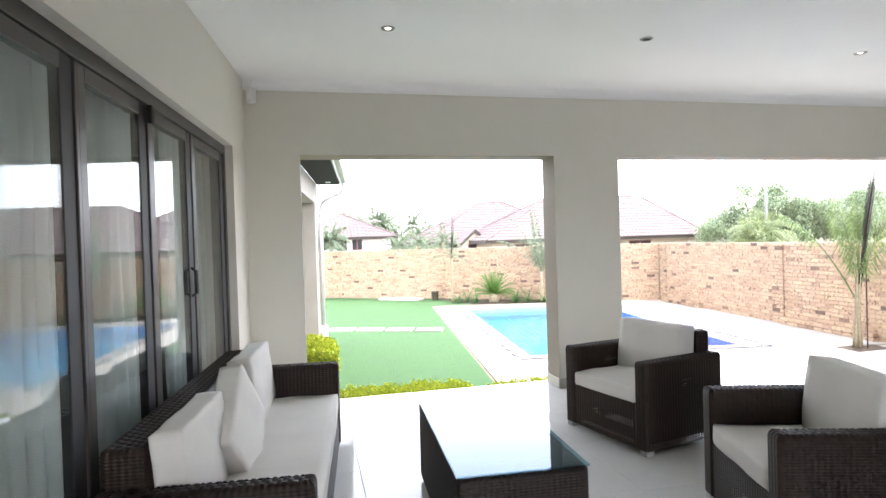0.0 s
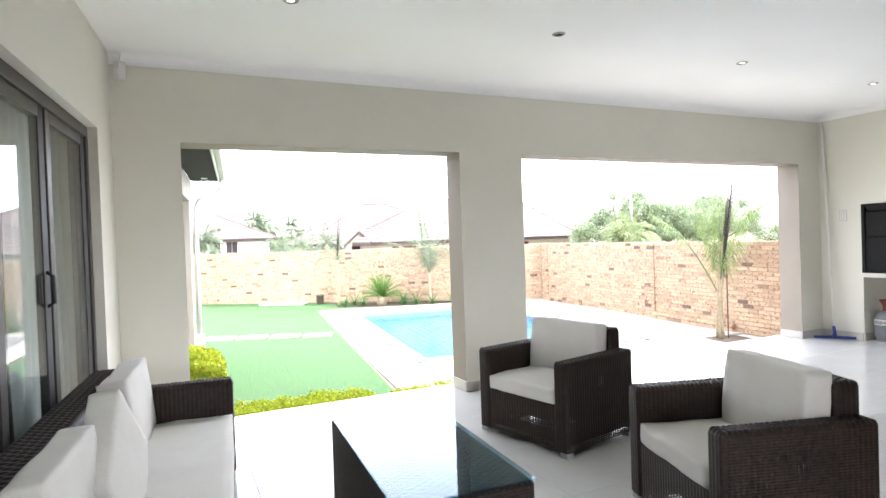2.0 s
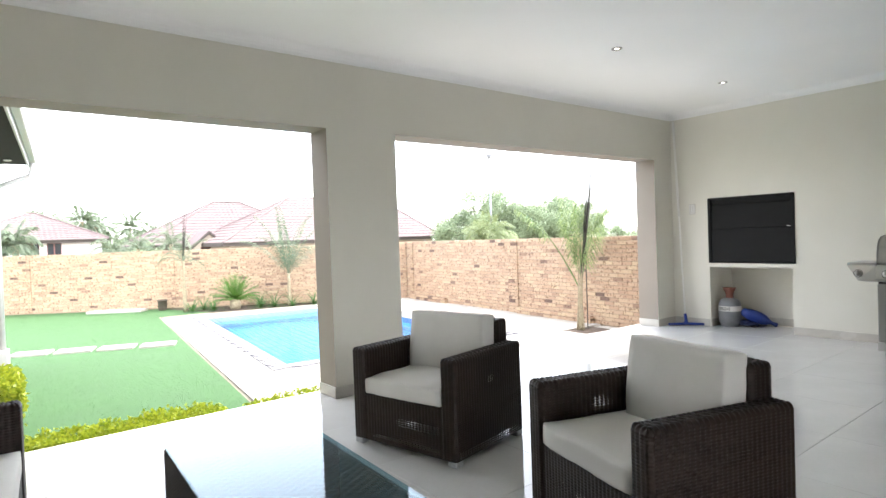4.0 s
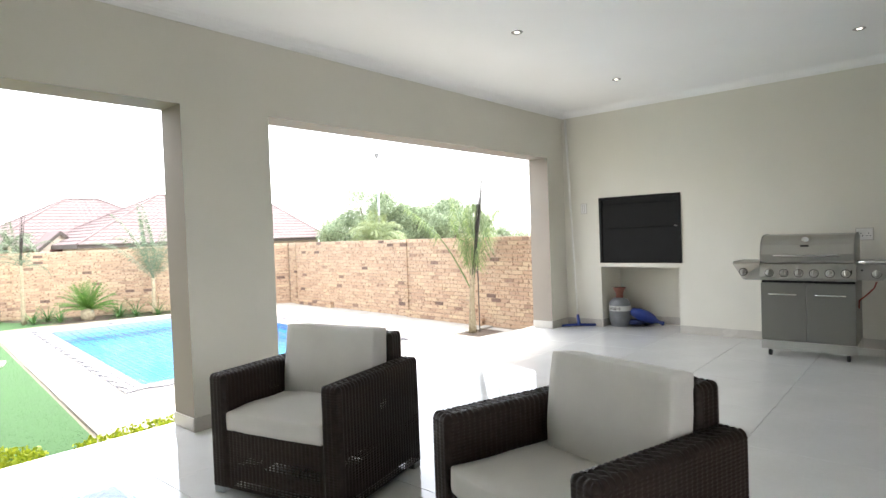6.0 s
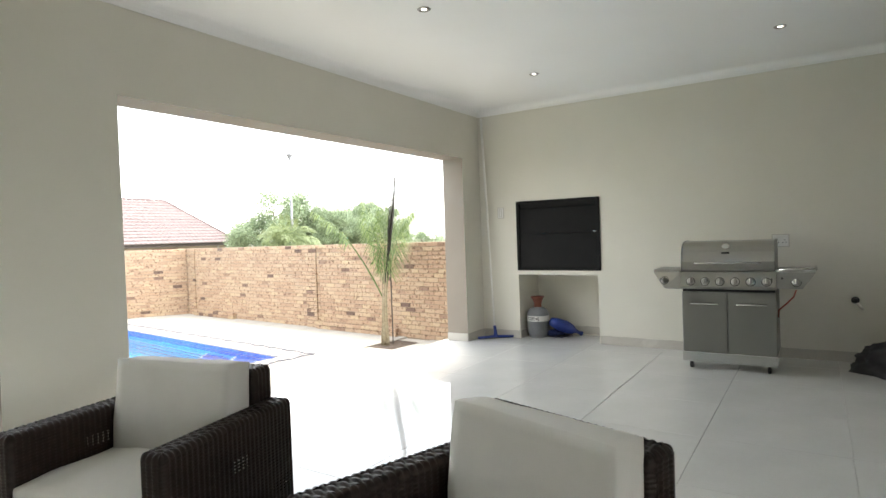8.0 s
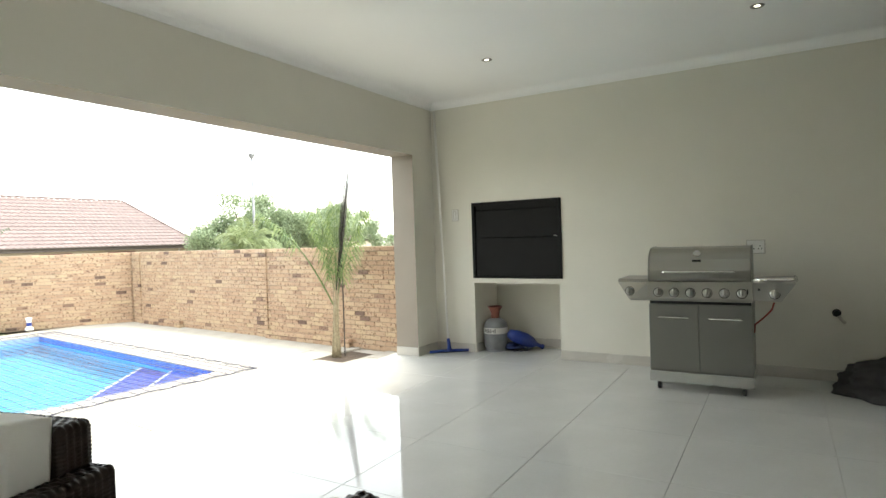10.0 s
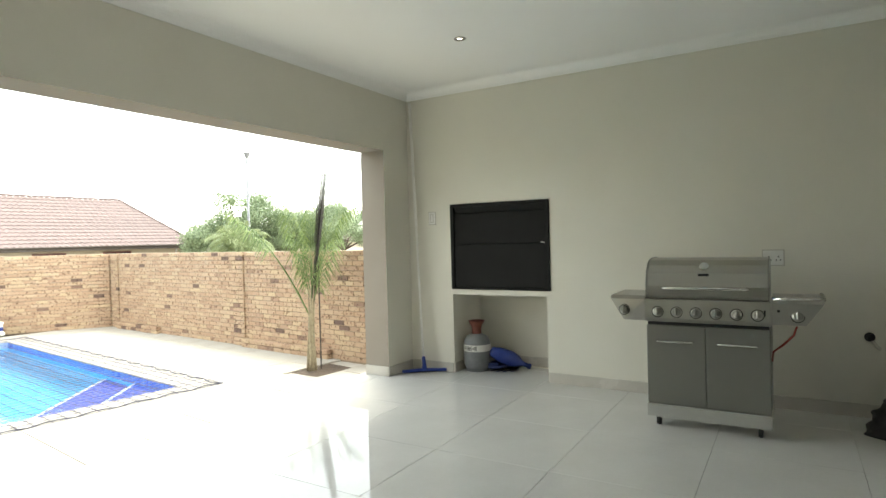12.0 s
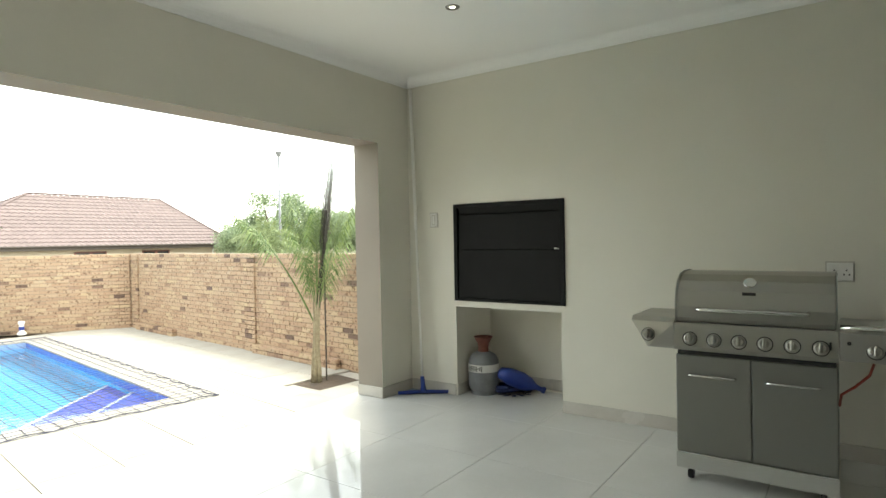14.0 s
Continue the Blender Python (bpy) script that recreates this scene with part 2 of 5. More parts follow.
M_BARK = surface("palm_bark", (0.2, 0.16, 0.1), (0.33, 0.28, 0.18), 0.9, scale=18, fine=120, bump=0.6)
M_DRY = surface("dry_palm_spear", (0.016, 0.014, 0.011), (0.045, 0.038, 0.028), 0.9, scale=20, bump=0.4)
M_WOOD = surface("tree_wood", (0.08, 0.06, 0.045), (0.14, 0.11, 0.08), 0.9, scale=14, bump=0.5)
M_ROOF = surface("red_roof_tile", (0.115, 0.082, 0.078), (0.16, 0.118, 0.112), 0.75, scale=3, fine=60, bump=0.2, vary=0.1)
M_HOUSE = surface("house_plaster", (0.42, 0.36, 0.28), (0.5, 0.44, 0.35), 0.9, scale=1.5)
M_HOUSEW = surface("white_house_plaster", (0.62, 0.6, 0.56), (0.68, 0.66, 0.62), 0.9, scale=1.5)
M_TIMBER = surface("dark_timber", (0.03, 0.022, 0.017), (0.055, 0.04, 0.03), 0.6, scale=12, fine=80, bump=0.2)
M_GUTTER = surface("white_gutter", (0.44, 0.43, 0.41), (0.5, 0.49, 0.47), 0.45)
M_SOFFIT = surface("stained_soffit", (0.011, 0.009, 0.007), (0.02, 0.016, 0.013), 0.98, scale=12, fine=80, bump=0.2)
M_WATER = water_mat()
M_MOSAIC = mosaic_mat("pool_band_mosaic", (0.02, 0.07, 0.4), (0.05, 0.16, 0.55), (0.3, 0.42, 0.6), 0.05)
M_POOL = surface("pool_plaster", (0.045, 0.42, 0.68), (0.06, 0.48, 0.74), 0.7, scale=1.5, fine=40, bump=0.0)
M_POOLSTEP = surface("pool_step_blue", (0.02, 0.05, 0.42), (0.03, 0.08, 0.5), 0.6)
M_NET = surface("net_cord", (0.03, 0.03, 0.05), (0.06, 0.06, 0.09), 0.7)
M_LAMPRING = brushed_mat("satin_lamp_ring", (0.3, 0.29, 0.27), 0.3)
M_LAMP = glow_mat("lamp_glow", (1.0, 0.95, 0.85), 0.6)
M_WINDOW = surface("dark_window", (0.02, 0.022, 0.025), (0.035, 0.037, 0.04), 0.1, scale=2, bump=0.0)
M_WFRAME = surface("red_window_frame", (0.12, 0.045, 0.035), (0.16, 0.06, 0.05), 0.6)
M_STEELPOST = surface("galvanised_post", (0.3, 0.31, 0.31), (0.38, 0.39, 0.39), 0.5, metal=0.3)


# ---------------------------------------------------------------- mesh helpers
def mesh_object(name, bm, mat, parent=None, label="", smooth=False):
    me = bpy.data.meshes.new(name)
    bm.to_mesh(me)
    bm.free()
    if mat is not None:
        me.materials.append(mat)
    if smooth:
        me.shade_smooth()
    ob = new(name, me)
    if parent is not None:
        ob.parent = parent
    if label:
        ob["label"] = label
    return ob


def part(name, bm, mat, parent, label="", smooth=False):
    return mesh_object(name, bm, mat, parent, label, smooth)


def raw(name, verts, faces, mat, parent=None, smooth=False):
    me = bpy.data.meshes.new(name)
    me.from_pydata([tuple(v) for v in verts], [], [tuple(f) for f in faces])
    me.materials.append(mat)
    if smooth:
        me.shade_smooth()
    ob = new(name, me)
    if parent is not None:
        ob.parent = parent
    return ob


def thing(name, m, label, category, group=""):
    ob = new(name)
    ob.matrix_basis = m
    return tagged(ob, label, category, group)


def structure(ob, label="", category=""):
    return tagged(ob, label, category, kind="structure")


def box(x0, x1, y0, y1, z0, z1, bevel=0.0, seg=1, bm=None):
    bm = bm or bmesh.new()
    r = bmesh.ops.create_cube(bm, size=1.0)
    vs = r["verts"]
    for v in vs:
        v.co = Vector(((x0 + x1) / 2 + v.co.x * (x1 - x0), (y0 + y1) / 2 + v.co.y * (y1 - y0), (z0 + z1) / 2 + v.co.z * (z1 - z0)))
    if bevel:
        es = list({e for v in vs for e in v.link_edges})
        bmesh.ops.bevel(bm, geom=es, offset=bevel, segments=seg, profile=0.5, affect="EDGES", clamp_overlap=True)
    return bm


def tube(points, radius, sides=8, bm=None, radii=None, cap=True):
    """A round tube along a line of points."""
    bm = bm or bmesh.new()
    pts = [Vector(p) for p in points]
    rings = []
    for i, p in enumerate(pts):
        d = (pts[min(i + 1, len(pts) - 1)] - pts[max(i - 1, 0)]).normalized()
        up = Vector((0, 0, 1)) if abs(d.z) < 0.9 else Vector((1, 0, 0))
        a = d.cross(up).normalized()
        b = d.cross(a)
        r = radii[i] if radii else radius
        rings.append([bm.verts.new(p + (a * math.cos(k * math.tau / sides) + b * math.sin(k * math.tau / sides)) * r) for k in range(sides)])
    for r0, r1 in zip(rings, rings[1:]):
        for k in range(sides):
            bm.faces.new((r0[k], r0[(k + 1) % sides], r1[(k + 1) % sides], r1[k]))
    if cap:
        bm.faces.new(rings[0])
        bm.faces.new(rings[-1])
    bmesh.ops.recalc_face_normals(bm, faces=bm.faces)
    return bm


def lathe(profile, sides=24, bm=None, cap=True):
    """A turned body from (radius, height) pairs, about z."""
    bm = bm or bmesh.new()
    rings = [[bm.verts.new((r * math.cos(k * math.tau / sides), r * math.sin(k * math.tau / sides), z)) for k in range(sides)] for r, z in profile]
    for r0, r1 in zip(rings, rings[1:]):
        for k in range(sides):
            bm.faces.new((r0[k], r0[(k + 1) % sides], r1[(k + 1) % sides], r1[k]))
    if cap:
        bm.faces.new(rings[0])
        bm.faces.new(rings[-1])
    bmesh.ops.recalc_face_normals(bm, faces=bm.faces)
    return bm


def prism(poly, axis, a, b, bm=None):
    """A polygon in the two other axes, pulled along axis from a to b."""
    bm = bm or bmesh.new()
    def at(p, v):
        return {"x": (v, p[0], p[1]), "y": (p[0], v, p[1]), "z": (p[0], p[1], v)}[axis]
    v0 = [bm.verts.new(at(p, a)) for p in poly]
    v1 = [bm.verts.new(at(p, b)) for p in poly]
    bm.faces.new(v0)
    bm.faces.new(v1)
    for i in range(len(poly)):
        j = (i + 1) % len(poly)
        bm.faces.new((v0[i], v0[j], v1[j], v1[i]))
    bmesh.ops.recalc_face_normals(bm, faces=bm.faces)
    return bm


def wall_with_holes(x0, x1, z0, z1, thick, holes):
    """A wall in local x and z, y from 0 to thick, with rectangular holes (xa, xb, za, zb) that go through it."""
    bm = bmesh.new()
    xs = sorted({x0, x1, *[h[0] for h in holes], *[h[1] for h in holes]})
    zs = sorted({z0, z1, *[h[2] for h in holes], *[h[3] for h in holes]})
    solid = lambda i, j: 0 <= i < len(xs) - 1 and 0 <= j < len(zs) - 1 and not any(
        h[0] <= (xs[i] + xs[i + 1]) / 2 <= h[1] and h[2] <= (zs[j] + zs[j + 1]) / 2 <= h[3] for h in holes)
    V = {}
    def v(i, j, k):
        if (i, j, k) not in V:
            V[i, j, k] = bm.verts.new((xs[i], thick * k, zs[j]))
        return V[i, j, k]
    for i in range(len(xs) - 1):
        for j in range(len(zs) - 1):
            if not solid(i, j):
                continue
            bm.faces.new((v(i, j, 0), v(i + 1, j, 0), v(i + 1, j + 1, 0), v(i, j + 1, 0)))
            bm.faces.new((v(i, j, 1), v(i, j + 1, 1), v(i + 1, j + 1, 1), v(i + 1, j, 1)))
            for di, dj, e in ((-1, 0, ((i, j), (i, j + 1))), (1, 0, ((i + 1, j + 1), (i + 1, j))), (0, -1, ((i + 1, j), (i, j))), (0, 1, ((i, j + 1), (i + 1, j + 1)))):
                if not solid(i + di, j + dj):
                    (a, b), (c, d) = e
                    bm.faces.new((v(a, b, 0), v(c, d, 0), v(c, d, 1), v(a, b, 1)))
    bmesh.ops.recalc_face_normals(bm, faces=bm.faces)
    return bm


# ---------------------------------------------------------------- plan
WALL_Y, WALL_T = 5.66, 0.30          # wall with the two wide openings
HEAD = 2.345                          # head of openings and sliding door
CEIL = 3.01
RIGHT_X = 7.66                       # wall with the built-in barbecue
LEFT_X, LEFT_SLOPE = -0.795, 5.0      # sliding-door wall, five degrees off square
BACK_Y = -4.5
NIB_Y = -1.3
O1, O2 = (-0.32, 2.157), (2.87, 7.215)
GROUND = -0.51


def slab(name, verts, faces, mat, label, category):
    return structure(raw(name, verts, faces, mat), label, category)


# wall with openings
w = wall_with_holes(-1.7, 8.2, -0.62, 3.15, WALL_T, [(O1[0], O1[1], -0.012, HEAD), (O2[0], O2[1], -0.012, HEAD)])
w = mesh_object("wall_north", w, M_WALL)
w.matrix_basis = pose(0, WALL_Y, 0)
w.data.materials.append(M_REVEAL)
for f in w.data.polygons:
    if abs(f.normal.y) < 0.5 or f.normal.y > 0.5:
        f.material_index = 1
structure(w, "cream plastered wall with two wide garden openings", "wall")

# wall with the barbecue: opening for the firebox and the gas niche
w = wall_with_holes(0, WALL_Y - BACK_Y, 0.0, 3.15, 0.12, [(0.53, 1.61, 0.884, 1.77), (0.53, 1.575, 0.0, 0.828)])
w = mesh_object("wall_east", w, M_WALL)
w.matrix_basis = pose(RIGHT_X, WALL_Y, 0, 0, 0, -90)
structure(w, "cream plastered wall with built-in barbecue and niche", "wall")

# left wall, with the door opening; local x runs from the corner backwards
LEFT = pose(LEFT_X, WALL_Y, 0, 0, 0, -90 - LEFT_SLOPE)   # x: back along the wall, y: into the room
D0, D1 = 0.5, 5.33
w = wall_with_holes(-0.3, 9.6, 0.0, 3.15, -0.24, [(D0, D1, 0.0, HEAD)])
w = mesh_object("wall_west", w, M_WALL)
w.matrix_basis = LEFT
structure(w, "cream plastered wall with a wide sliding door", "wall")
w = mesh_object("wall_south", box(1.9, 8.2, BACK_Y - 0.2, BACK_Y, 0, 3.15), M_WALL)
structure(w, "plain cream plastered wall", "wall")
# unseen wall; its assumed opening lets daylight in from behind the sofa
w = mesh_object("wall_south_nib", wall_with_holes(-1.9, 1.9, -0.62, 3.15, -0.2, [(-0.75, 1.25, -0.012, HEAD)]), M_WALL)
w.matrix_basis = pose(0, NIB_Y, 0)
structure(w, "unseen cream wall placed with an opening for light from behind", "wall")
# unseen partition, added to block the rear daylight from the right side
w = mesh_object("wall_return", box(1.9, 2.1, BACK_Y, NIB_Y, 0, 3.15), M_WALL)
structure(w, "unseen return wall added to keep the right part darker", "wall")

# unseen sheet, added so light bounced through the rear opening stays neutral
o = mesh_object("pavement", box(-6.0, 1.89, NIB_Y - 7.0, NIB_Y - 0.21, -0.62, -0.04), M_PAVE)
structure(o, "unseen concrete sheet added against green bounce from the ground", "pavement")

# ceiling
c = mesh_object("ceiling", box(-1.9, 8.2, BACK_Y - 0.2, WALL_Y - 0.001, CEIL, CEIL + 0.13), M_CEIL)
structure(c, "smooth white painted ceiling", "ceiling")


def cornice(length, name, m):
    s = 0.085
    prof = [(0, 0), (0, -s), (0.008, -s)] + [(s * (1 - math.cos(a)) * 0.9 + 0.008, -s + s * math.sin(a)) for a in (0.3, 0.6, 0.9, 1.2, 1.45)] + [(s + 0.012, 0)]
    o = mesh_object(name, prism(prof, "x", 0, length), M_CEIL)
    o.matrix_basis = m
    return structure(o, "white coved plaster cornice", "cornice")


cornice(9.0, "trim", pose(7.9, WALL_Y - 0.002, CEIL - 0.002, 0, 0, 180))
cornice(10.1, "trim", pose(RIGHT_X - 0.002, -4.45, CEIL - 0.002, 0, 0, 90))

# skirting tiles
def skirt(name, x0, x1, y0, y1):
    return structure(mesh_object(name, box(x0, x1, y0, y1, 0.0, 0.1, 0.003), M_SKIRT), "beige skirting tile", "skirting")


skirt("baseboard", O1[1] - 0.012, O2[0] + 0.012, WALL_Y - 0.012, WALL_Y - 0.001)
skirt("baseboard", O1[1] - 0.012, O1[1] - 0.001, WALL_Y, WALL_Y + 0.3)
skirt("baseboard", O2[0] + 0.001, O2[0] + 0.012, WALL_Y, WALL_Y + 0.3)
skirt("baseboard", O2[1] - 0.012, RIGHT_X - 0.013, WALL_Y - 0.012, WALL_Y - 0.001)
skirt("baseboard", O2[1] - 0.012, O2[1] - 0.001, WALL_Y, WALL_Y + 0.3)
skirt("baseboard", RIGHT_X - 0.012, RIGHT_X - 0.001, 5.14, WALL_Y - 0.013)
skirt("baseboard", RIGHT_X - 0.012, RIGHT_X - 0.001, BACK_Y, 4.08)
skirt("baseboard", -0.7, O1[0] + 0.012, WALL_Y - 0.012, WALL_Y - 0.001)

# floor bed and its tiles
FLOOR_EDGE = WALL_Y + WALL_T + 0.06
floor = structure(mesh_object("floor", box(-1.9, 8.2, BACK_Y - 0.2, FLOOR_EDGE - 0.01, -0.62, -0.006), M_GROUT), "pale polished porcelain tile floor", "floor")

# ---------------------------------------------------------------- barbecue wall
def niche():
    """Plaster lining behind the wall: floor, back and sides of the gas niche, and the shelf under the firebox."""
    bm = box(RIGHT_X + 0.12, RIGHT_X + 0.62, 5.13, 5.2, 0, 0.86)
    box(RIGHT_X + 0.12, RIGHT_X + 0.62, 4.02, 4.085, 0, 0.86, bm=bm)
    box(RIGHT_X + 0.62, RIGHT_X + 0.68, 4.02, 5.2, 0, 0.86, bm=bm)
    box(RIGHT_X + 0.12, RIGHT_X + 0.68, 4.02, 5.2, 0.828, 0.884, bm=bm)
    box(RIGHT_X - 0.02, RIGHT_X + 0.68, 4.02, 5.2, -0.1, -0.004, bm=bm)
    return structure(mesh_object("trim", bm, M_WALL), "cream plastered niche under the barbecue", "niche")


niche()
for (a, b, c, d) in ((RIGHT_X + 0.608, RIGHT_X + 0.619, 4.086, 5.129), (RIGHT_X + 0.0, RIGHT_X + 0.608, 5.118, 5.129)):
    skirt("baseboard", a, b, c, d)

bbq = thing("built_in_barbecue", pose(RIGHT_X, 4.59, 0.884), "matt black steel built-in barbecue with closed drop door", "barbecue")
part("firebox", box(0.03, 0.6, -0.53, 0.53, 0.005, 0.88), M_BLACK, bbq)
fr = bmesh.new()
for a in ((-0.545, -0.505, 0.0, 0.886), (0.505, 0.545, 0.0, 0.886), (-0.505, 0.505, 0.85, 0.886), (-0.505, 0.505, 0.0, 0.022)):
    box(-0.016, 0.03, a[0], a[1], a[2], a[3], 0.003, bm=fr)
part("frame", fr, M_BLACK, bbq, "black steel frame")
hood = prism([(0.0, 0.85), (0.028, 0.85), (0.028, 0.795), (0.022, 0.795)], "y", -0.5, 0.5)
part("hood", hood, M_BLACK, bbq, "recessed smoke lip")
part("door_panel", box(0.004, 0.024, -0.503, 0.503, 0.469, 0.785, 0.003), M_BLACK, bbq, "upper drop-door panel")
part("door_panel", box(-0.002, 0.024, -0.503, 0.503, 0.024, 0.466, 0.004), M_BLACK, bbq, "lower drop-door panel")
part("latch", tube([(-0.02, -0.5, 0.47), (-0.035, -0.485, 0.475), (-0.035, -0.47, 0.478)], 0.007), M_CHROME, bbq, "small chrome catch")

# gas cylinder
cyl = thing("gas_cylinder", pose(7.87, 4.97, 0.0), "small grey gas cylinder with brown collar and white label", "gas cylinder")
part("body", lathe([(0.115, 0.0), (0.12, 0.03), (0.135, 0.05), (0.145, 0.08), (0.145, 0.27), (0.138, 0.32), (0.11, 0.365), (0.06, 0.39), (0.03, 0.395)], 28), M_CYL, cyl, smooth=True)
part("foot_ring", lathe([(0.118, 0.0), (0.122, 0.0), (0.122, 0.035), (0.118, 0.035)], 28), M_CYL, cyl)
part("label_band", lathe([(0.1465, 0.215), (0.1465, 0.285)], 28, cap=False), M_PAPER, cyl, "white paper label with dark marks")
marks = bmesh.new()
random.seed(5)
for k in range(9):
    a0 = 2.55 + k * 0.12
    h = random.uniform(0.008, 0.026)
    for s in (0, 0.05):
        p = [(0.1475 * math.cos(a0 + s + e), 0.1475 * math.sin(a0 + s + e), 0.25 + f) for e, f in ((0, -h), (0.03, -h), (0.03, h), (0, h))]
        marks.faces.new([marks.verts.new(q) for q in p])
part("marks", marks, M_BLACK, cyl, "illegible dark lettering")
part("collar", lathe([(0.052, 0.38), (0.048, 0.43), (0.056, 0.47), (0.082, 0.515), (0.09, 0.53), (0.084, 0.53), (0.052, 0.47), (0.044, 0.43), (0.048, 0.38)], 22, cap=False), M_CYLTOP, cyl, "red-brown valve collar", smooth=True)
part("valve", lathe([(0.016, 0.39), (0.016, 0.45), (0.024, 0.455), (0.024, 0.475), (0.01, 0.478)], 12), M_CHROME, cyl, "brass-grey valve")

# pool cleaner bundle beside it
pc = thing("pool_cleaner", pose(7.98, 4.66, 0.0, 0, 0, -52) @ Matrix.Scale(0.8, 4), "blue automatic pool cleaner lying on dark hose", "pool cleaner")
b = lathe([(0.02, -0.26), (0.075, -0.24), (0.115, -0.12), (0.125, 0.02), (0.1, 0.13), (0.05, 0.2), (0.034, 0.24), (0.034, 0.3), (0.045, 0.3), (0.045, 0.33), (0.02, 0.33)], 20)
bmesh.ops.transform(b, matrix=Matrix.Translation((0, 0, 0.165)) @ Matrix.Rotation(radians(114), 4, "Y") @ Matrix.Diagonal((0.85, 0.95, 1, 1)), verts=b.verts)
part("body", b, M_BLUE, pc, smooth=True)
fl = bmesh.new()
for k in range(20):
    a = k * math.tau / 20
    q = [(0.2 * math.cos(a) * f - 0.05, 0.2 * math.sin(a) * f * 0.8, 0.012 + 0.03 * (f > 0.9) * (k % 2)) for f in (0.5, 1.0)]
    a2 = (k + 0.9) * math.tau / 20
    q2 = [(0.2 * math.cos(a2) * f - 0.05, 0.2 * math.sin(a2) * f * 0.8, 0.012 + 0.03 * (f > 0.9) * (k % 2)) for f in (0.5, 1.0)]
    fl.faces.new([fl.verts.new(p) for p in (q[0], q[1], q2[1], q2[0])])
bmesh.ops.solidify(fl, geom=fl.faces[:], thickness=0.008)
part("skirt", fl, M_NAVY, pc, "dark finned skirt")
part("hose", tube([(0.14 * math.cos(a) - 0.12, 0.12 * math.sin(a) + 0.06, 0.03 + a * 0.006) for a in [i * 0.35 for i in range(32)]], 0.022, 8), M_NAVY, pc, "coiled dark hose", smooth=True)

# pool squeegee on its long pole
sq = thing("floor_squeegee", pose(7.5, 5.41, 0.0), "floor squeegee with blue head on a long aluminium pole", "squeegee")
def bar_pts(s):
    return (s * 0.11, -s * 0.143)
bm = bmesh.new()
for a, b2 in zip((-1.3, -0.65, 0, 0.65), (-0.65, 0, 0.65, 1.3)):
    tube([(*bar_pts(a), 0.035 - abs(a) * 0.008), (*bar_pts(b2), 0.035 - abs(b2) * 0.008)], 0.017, 8, bm)
part("head", bm, M_BLUE, sq, "blue plastic squeegee head")
rub = tube([(*bar_pts(-1.3), 0.014), (*bar_pts(1.3), 0.014)], 0.006, 6)
part("blade", rub, M_RUBBER, sq, "thin rubber blade")
part("socket", tube([(0.0, 0.0, 0.03), (0.0, 0.0, 0.08), (0.014, 0.02, 0.17)], 0.024, 10, radii=[0.035, 0.022, 0.019]), M_BLUE, sq, "blue pole socket", smooth=True)
part("pole", tube([(0.012, 0.018, 0.15), (0.072, 0.104, 1.55), (0.125, 0.185, 2.9)], 0.011, 10), M_POLE, sq, smooth=True)
part("sleeve", tube([(0.072, 0.104, 1.55), (0.125, 0.185, 2.9)], 0.015, 10), M_POLE, sq, smooth=True)


def plate(name, y, z, wd, ht, label, cat):
    t = thing(name, pose(RIGHT_X - 0.001, y, z), label, cat)
    # the wider grey plate paints a thin shadow edge round the cover
    part("backing", box(-0.004, 0, -wd / 2 - 0.008, wd / 2 + 0.008, -ht / 2 - 0.008, ht / 2 + 0.008), M_SKIRT, t, "grey rim plate painting the shadow outline of the cover")
    part("cover", box(-0.011, -0.004, -wd / 2, wd / 2, -ht / 2, ht / 2, 0.003), M_PLASTIC, t)
    return t


s = plate("light_switch", 5.36, 1.636, 0.075, 0.125, "white plastic wall light switch", "switch")
part("rocker", box(-0.016, -0.011, -0.012, 0.012, -0.04, 0.04, 0.002), M_PLASTIC, s)
part("bezel", box(-0.0125, -0.0108, -0.02, 0.02, -0.048, 0.048), M_SKIRT, s)
s = plate("wall_socket", 2.185, 1.195, 0.14, 0.115, "white plastic wall power socket", "socket")
for y in (-0.035, 0.03):
    for dy, dz in ((0, 0.028), (-0.014, 0.002), (0.014, 0.002)):
        part("pin_hole", box(-0.0125, -0.0105, y + dy - 0.004, y + dy + 0.004, dz - 0.02 - 0.005, dz - 0.02 + 0.005), M_RUBBER, s)
for y in (-0.035, 0.03):
    part("rocker", box(-0.015, -0.011, y - 0.012, y + 0.012, 0.025, 0.05, 0.002), M_PLASTIC, s)
o = thing("pipe_outlet", pose(RIGHT_X - 0.001, 1.572, 0.604), "black capped pipe outlet in the wall", "pipe outlet")
b = lathe([(0.034, 0), (0.034, 0.012), (0.024, 0.014), (0.024, 0.05), (0.012, 0.052)], 16)
bmesh.ops.rotate(b, matrix=Matrix.Rotation(radians(-90), 3, "Y"), verts=b.verts)
part("cap", b, M_RUBBER, o)
part("tail", tube([(-0.03, -0.01, -0.02), (-0.035, -0.035, -0.06), (-0.02, -0.06, -0.085)], 0.012, 8), M_SKIRT, o, "small grey hose tail")

# dark folded cover on the floor
random.seed(11)
bm = bmesh.new()
bmesh.ops.create_icosphere(bm, subdivisions=5, radius=1.0)
for v in bm.verts:
    n1 = noise.noise(v.co * 2.3) * 0.22 + noise.noise(v.co * 5.5) * 0.1
    f = 1.0 + n1
    v.co = Vector((v.co.x * 0.34 * f, v.co.y * 0.48 * f, max(0.0, (v.co.z + 0.25) * 0.23 * f)))
cov = mesh_object("crumpled_cover", bm, M_CLOTH, smooth=True)
cov.matrix_basis = pose(7.3, 1.12, 0.0)
tagged(cov, "crumpled dark grey cloth cover on the floor", "cloth")

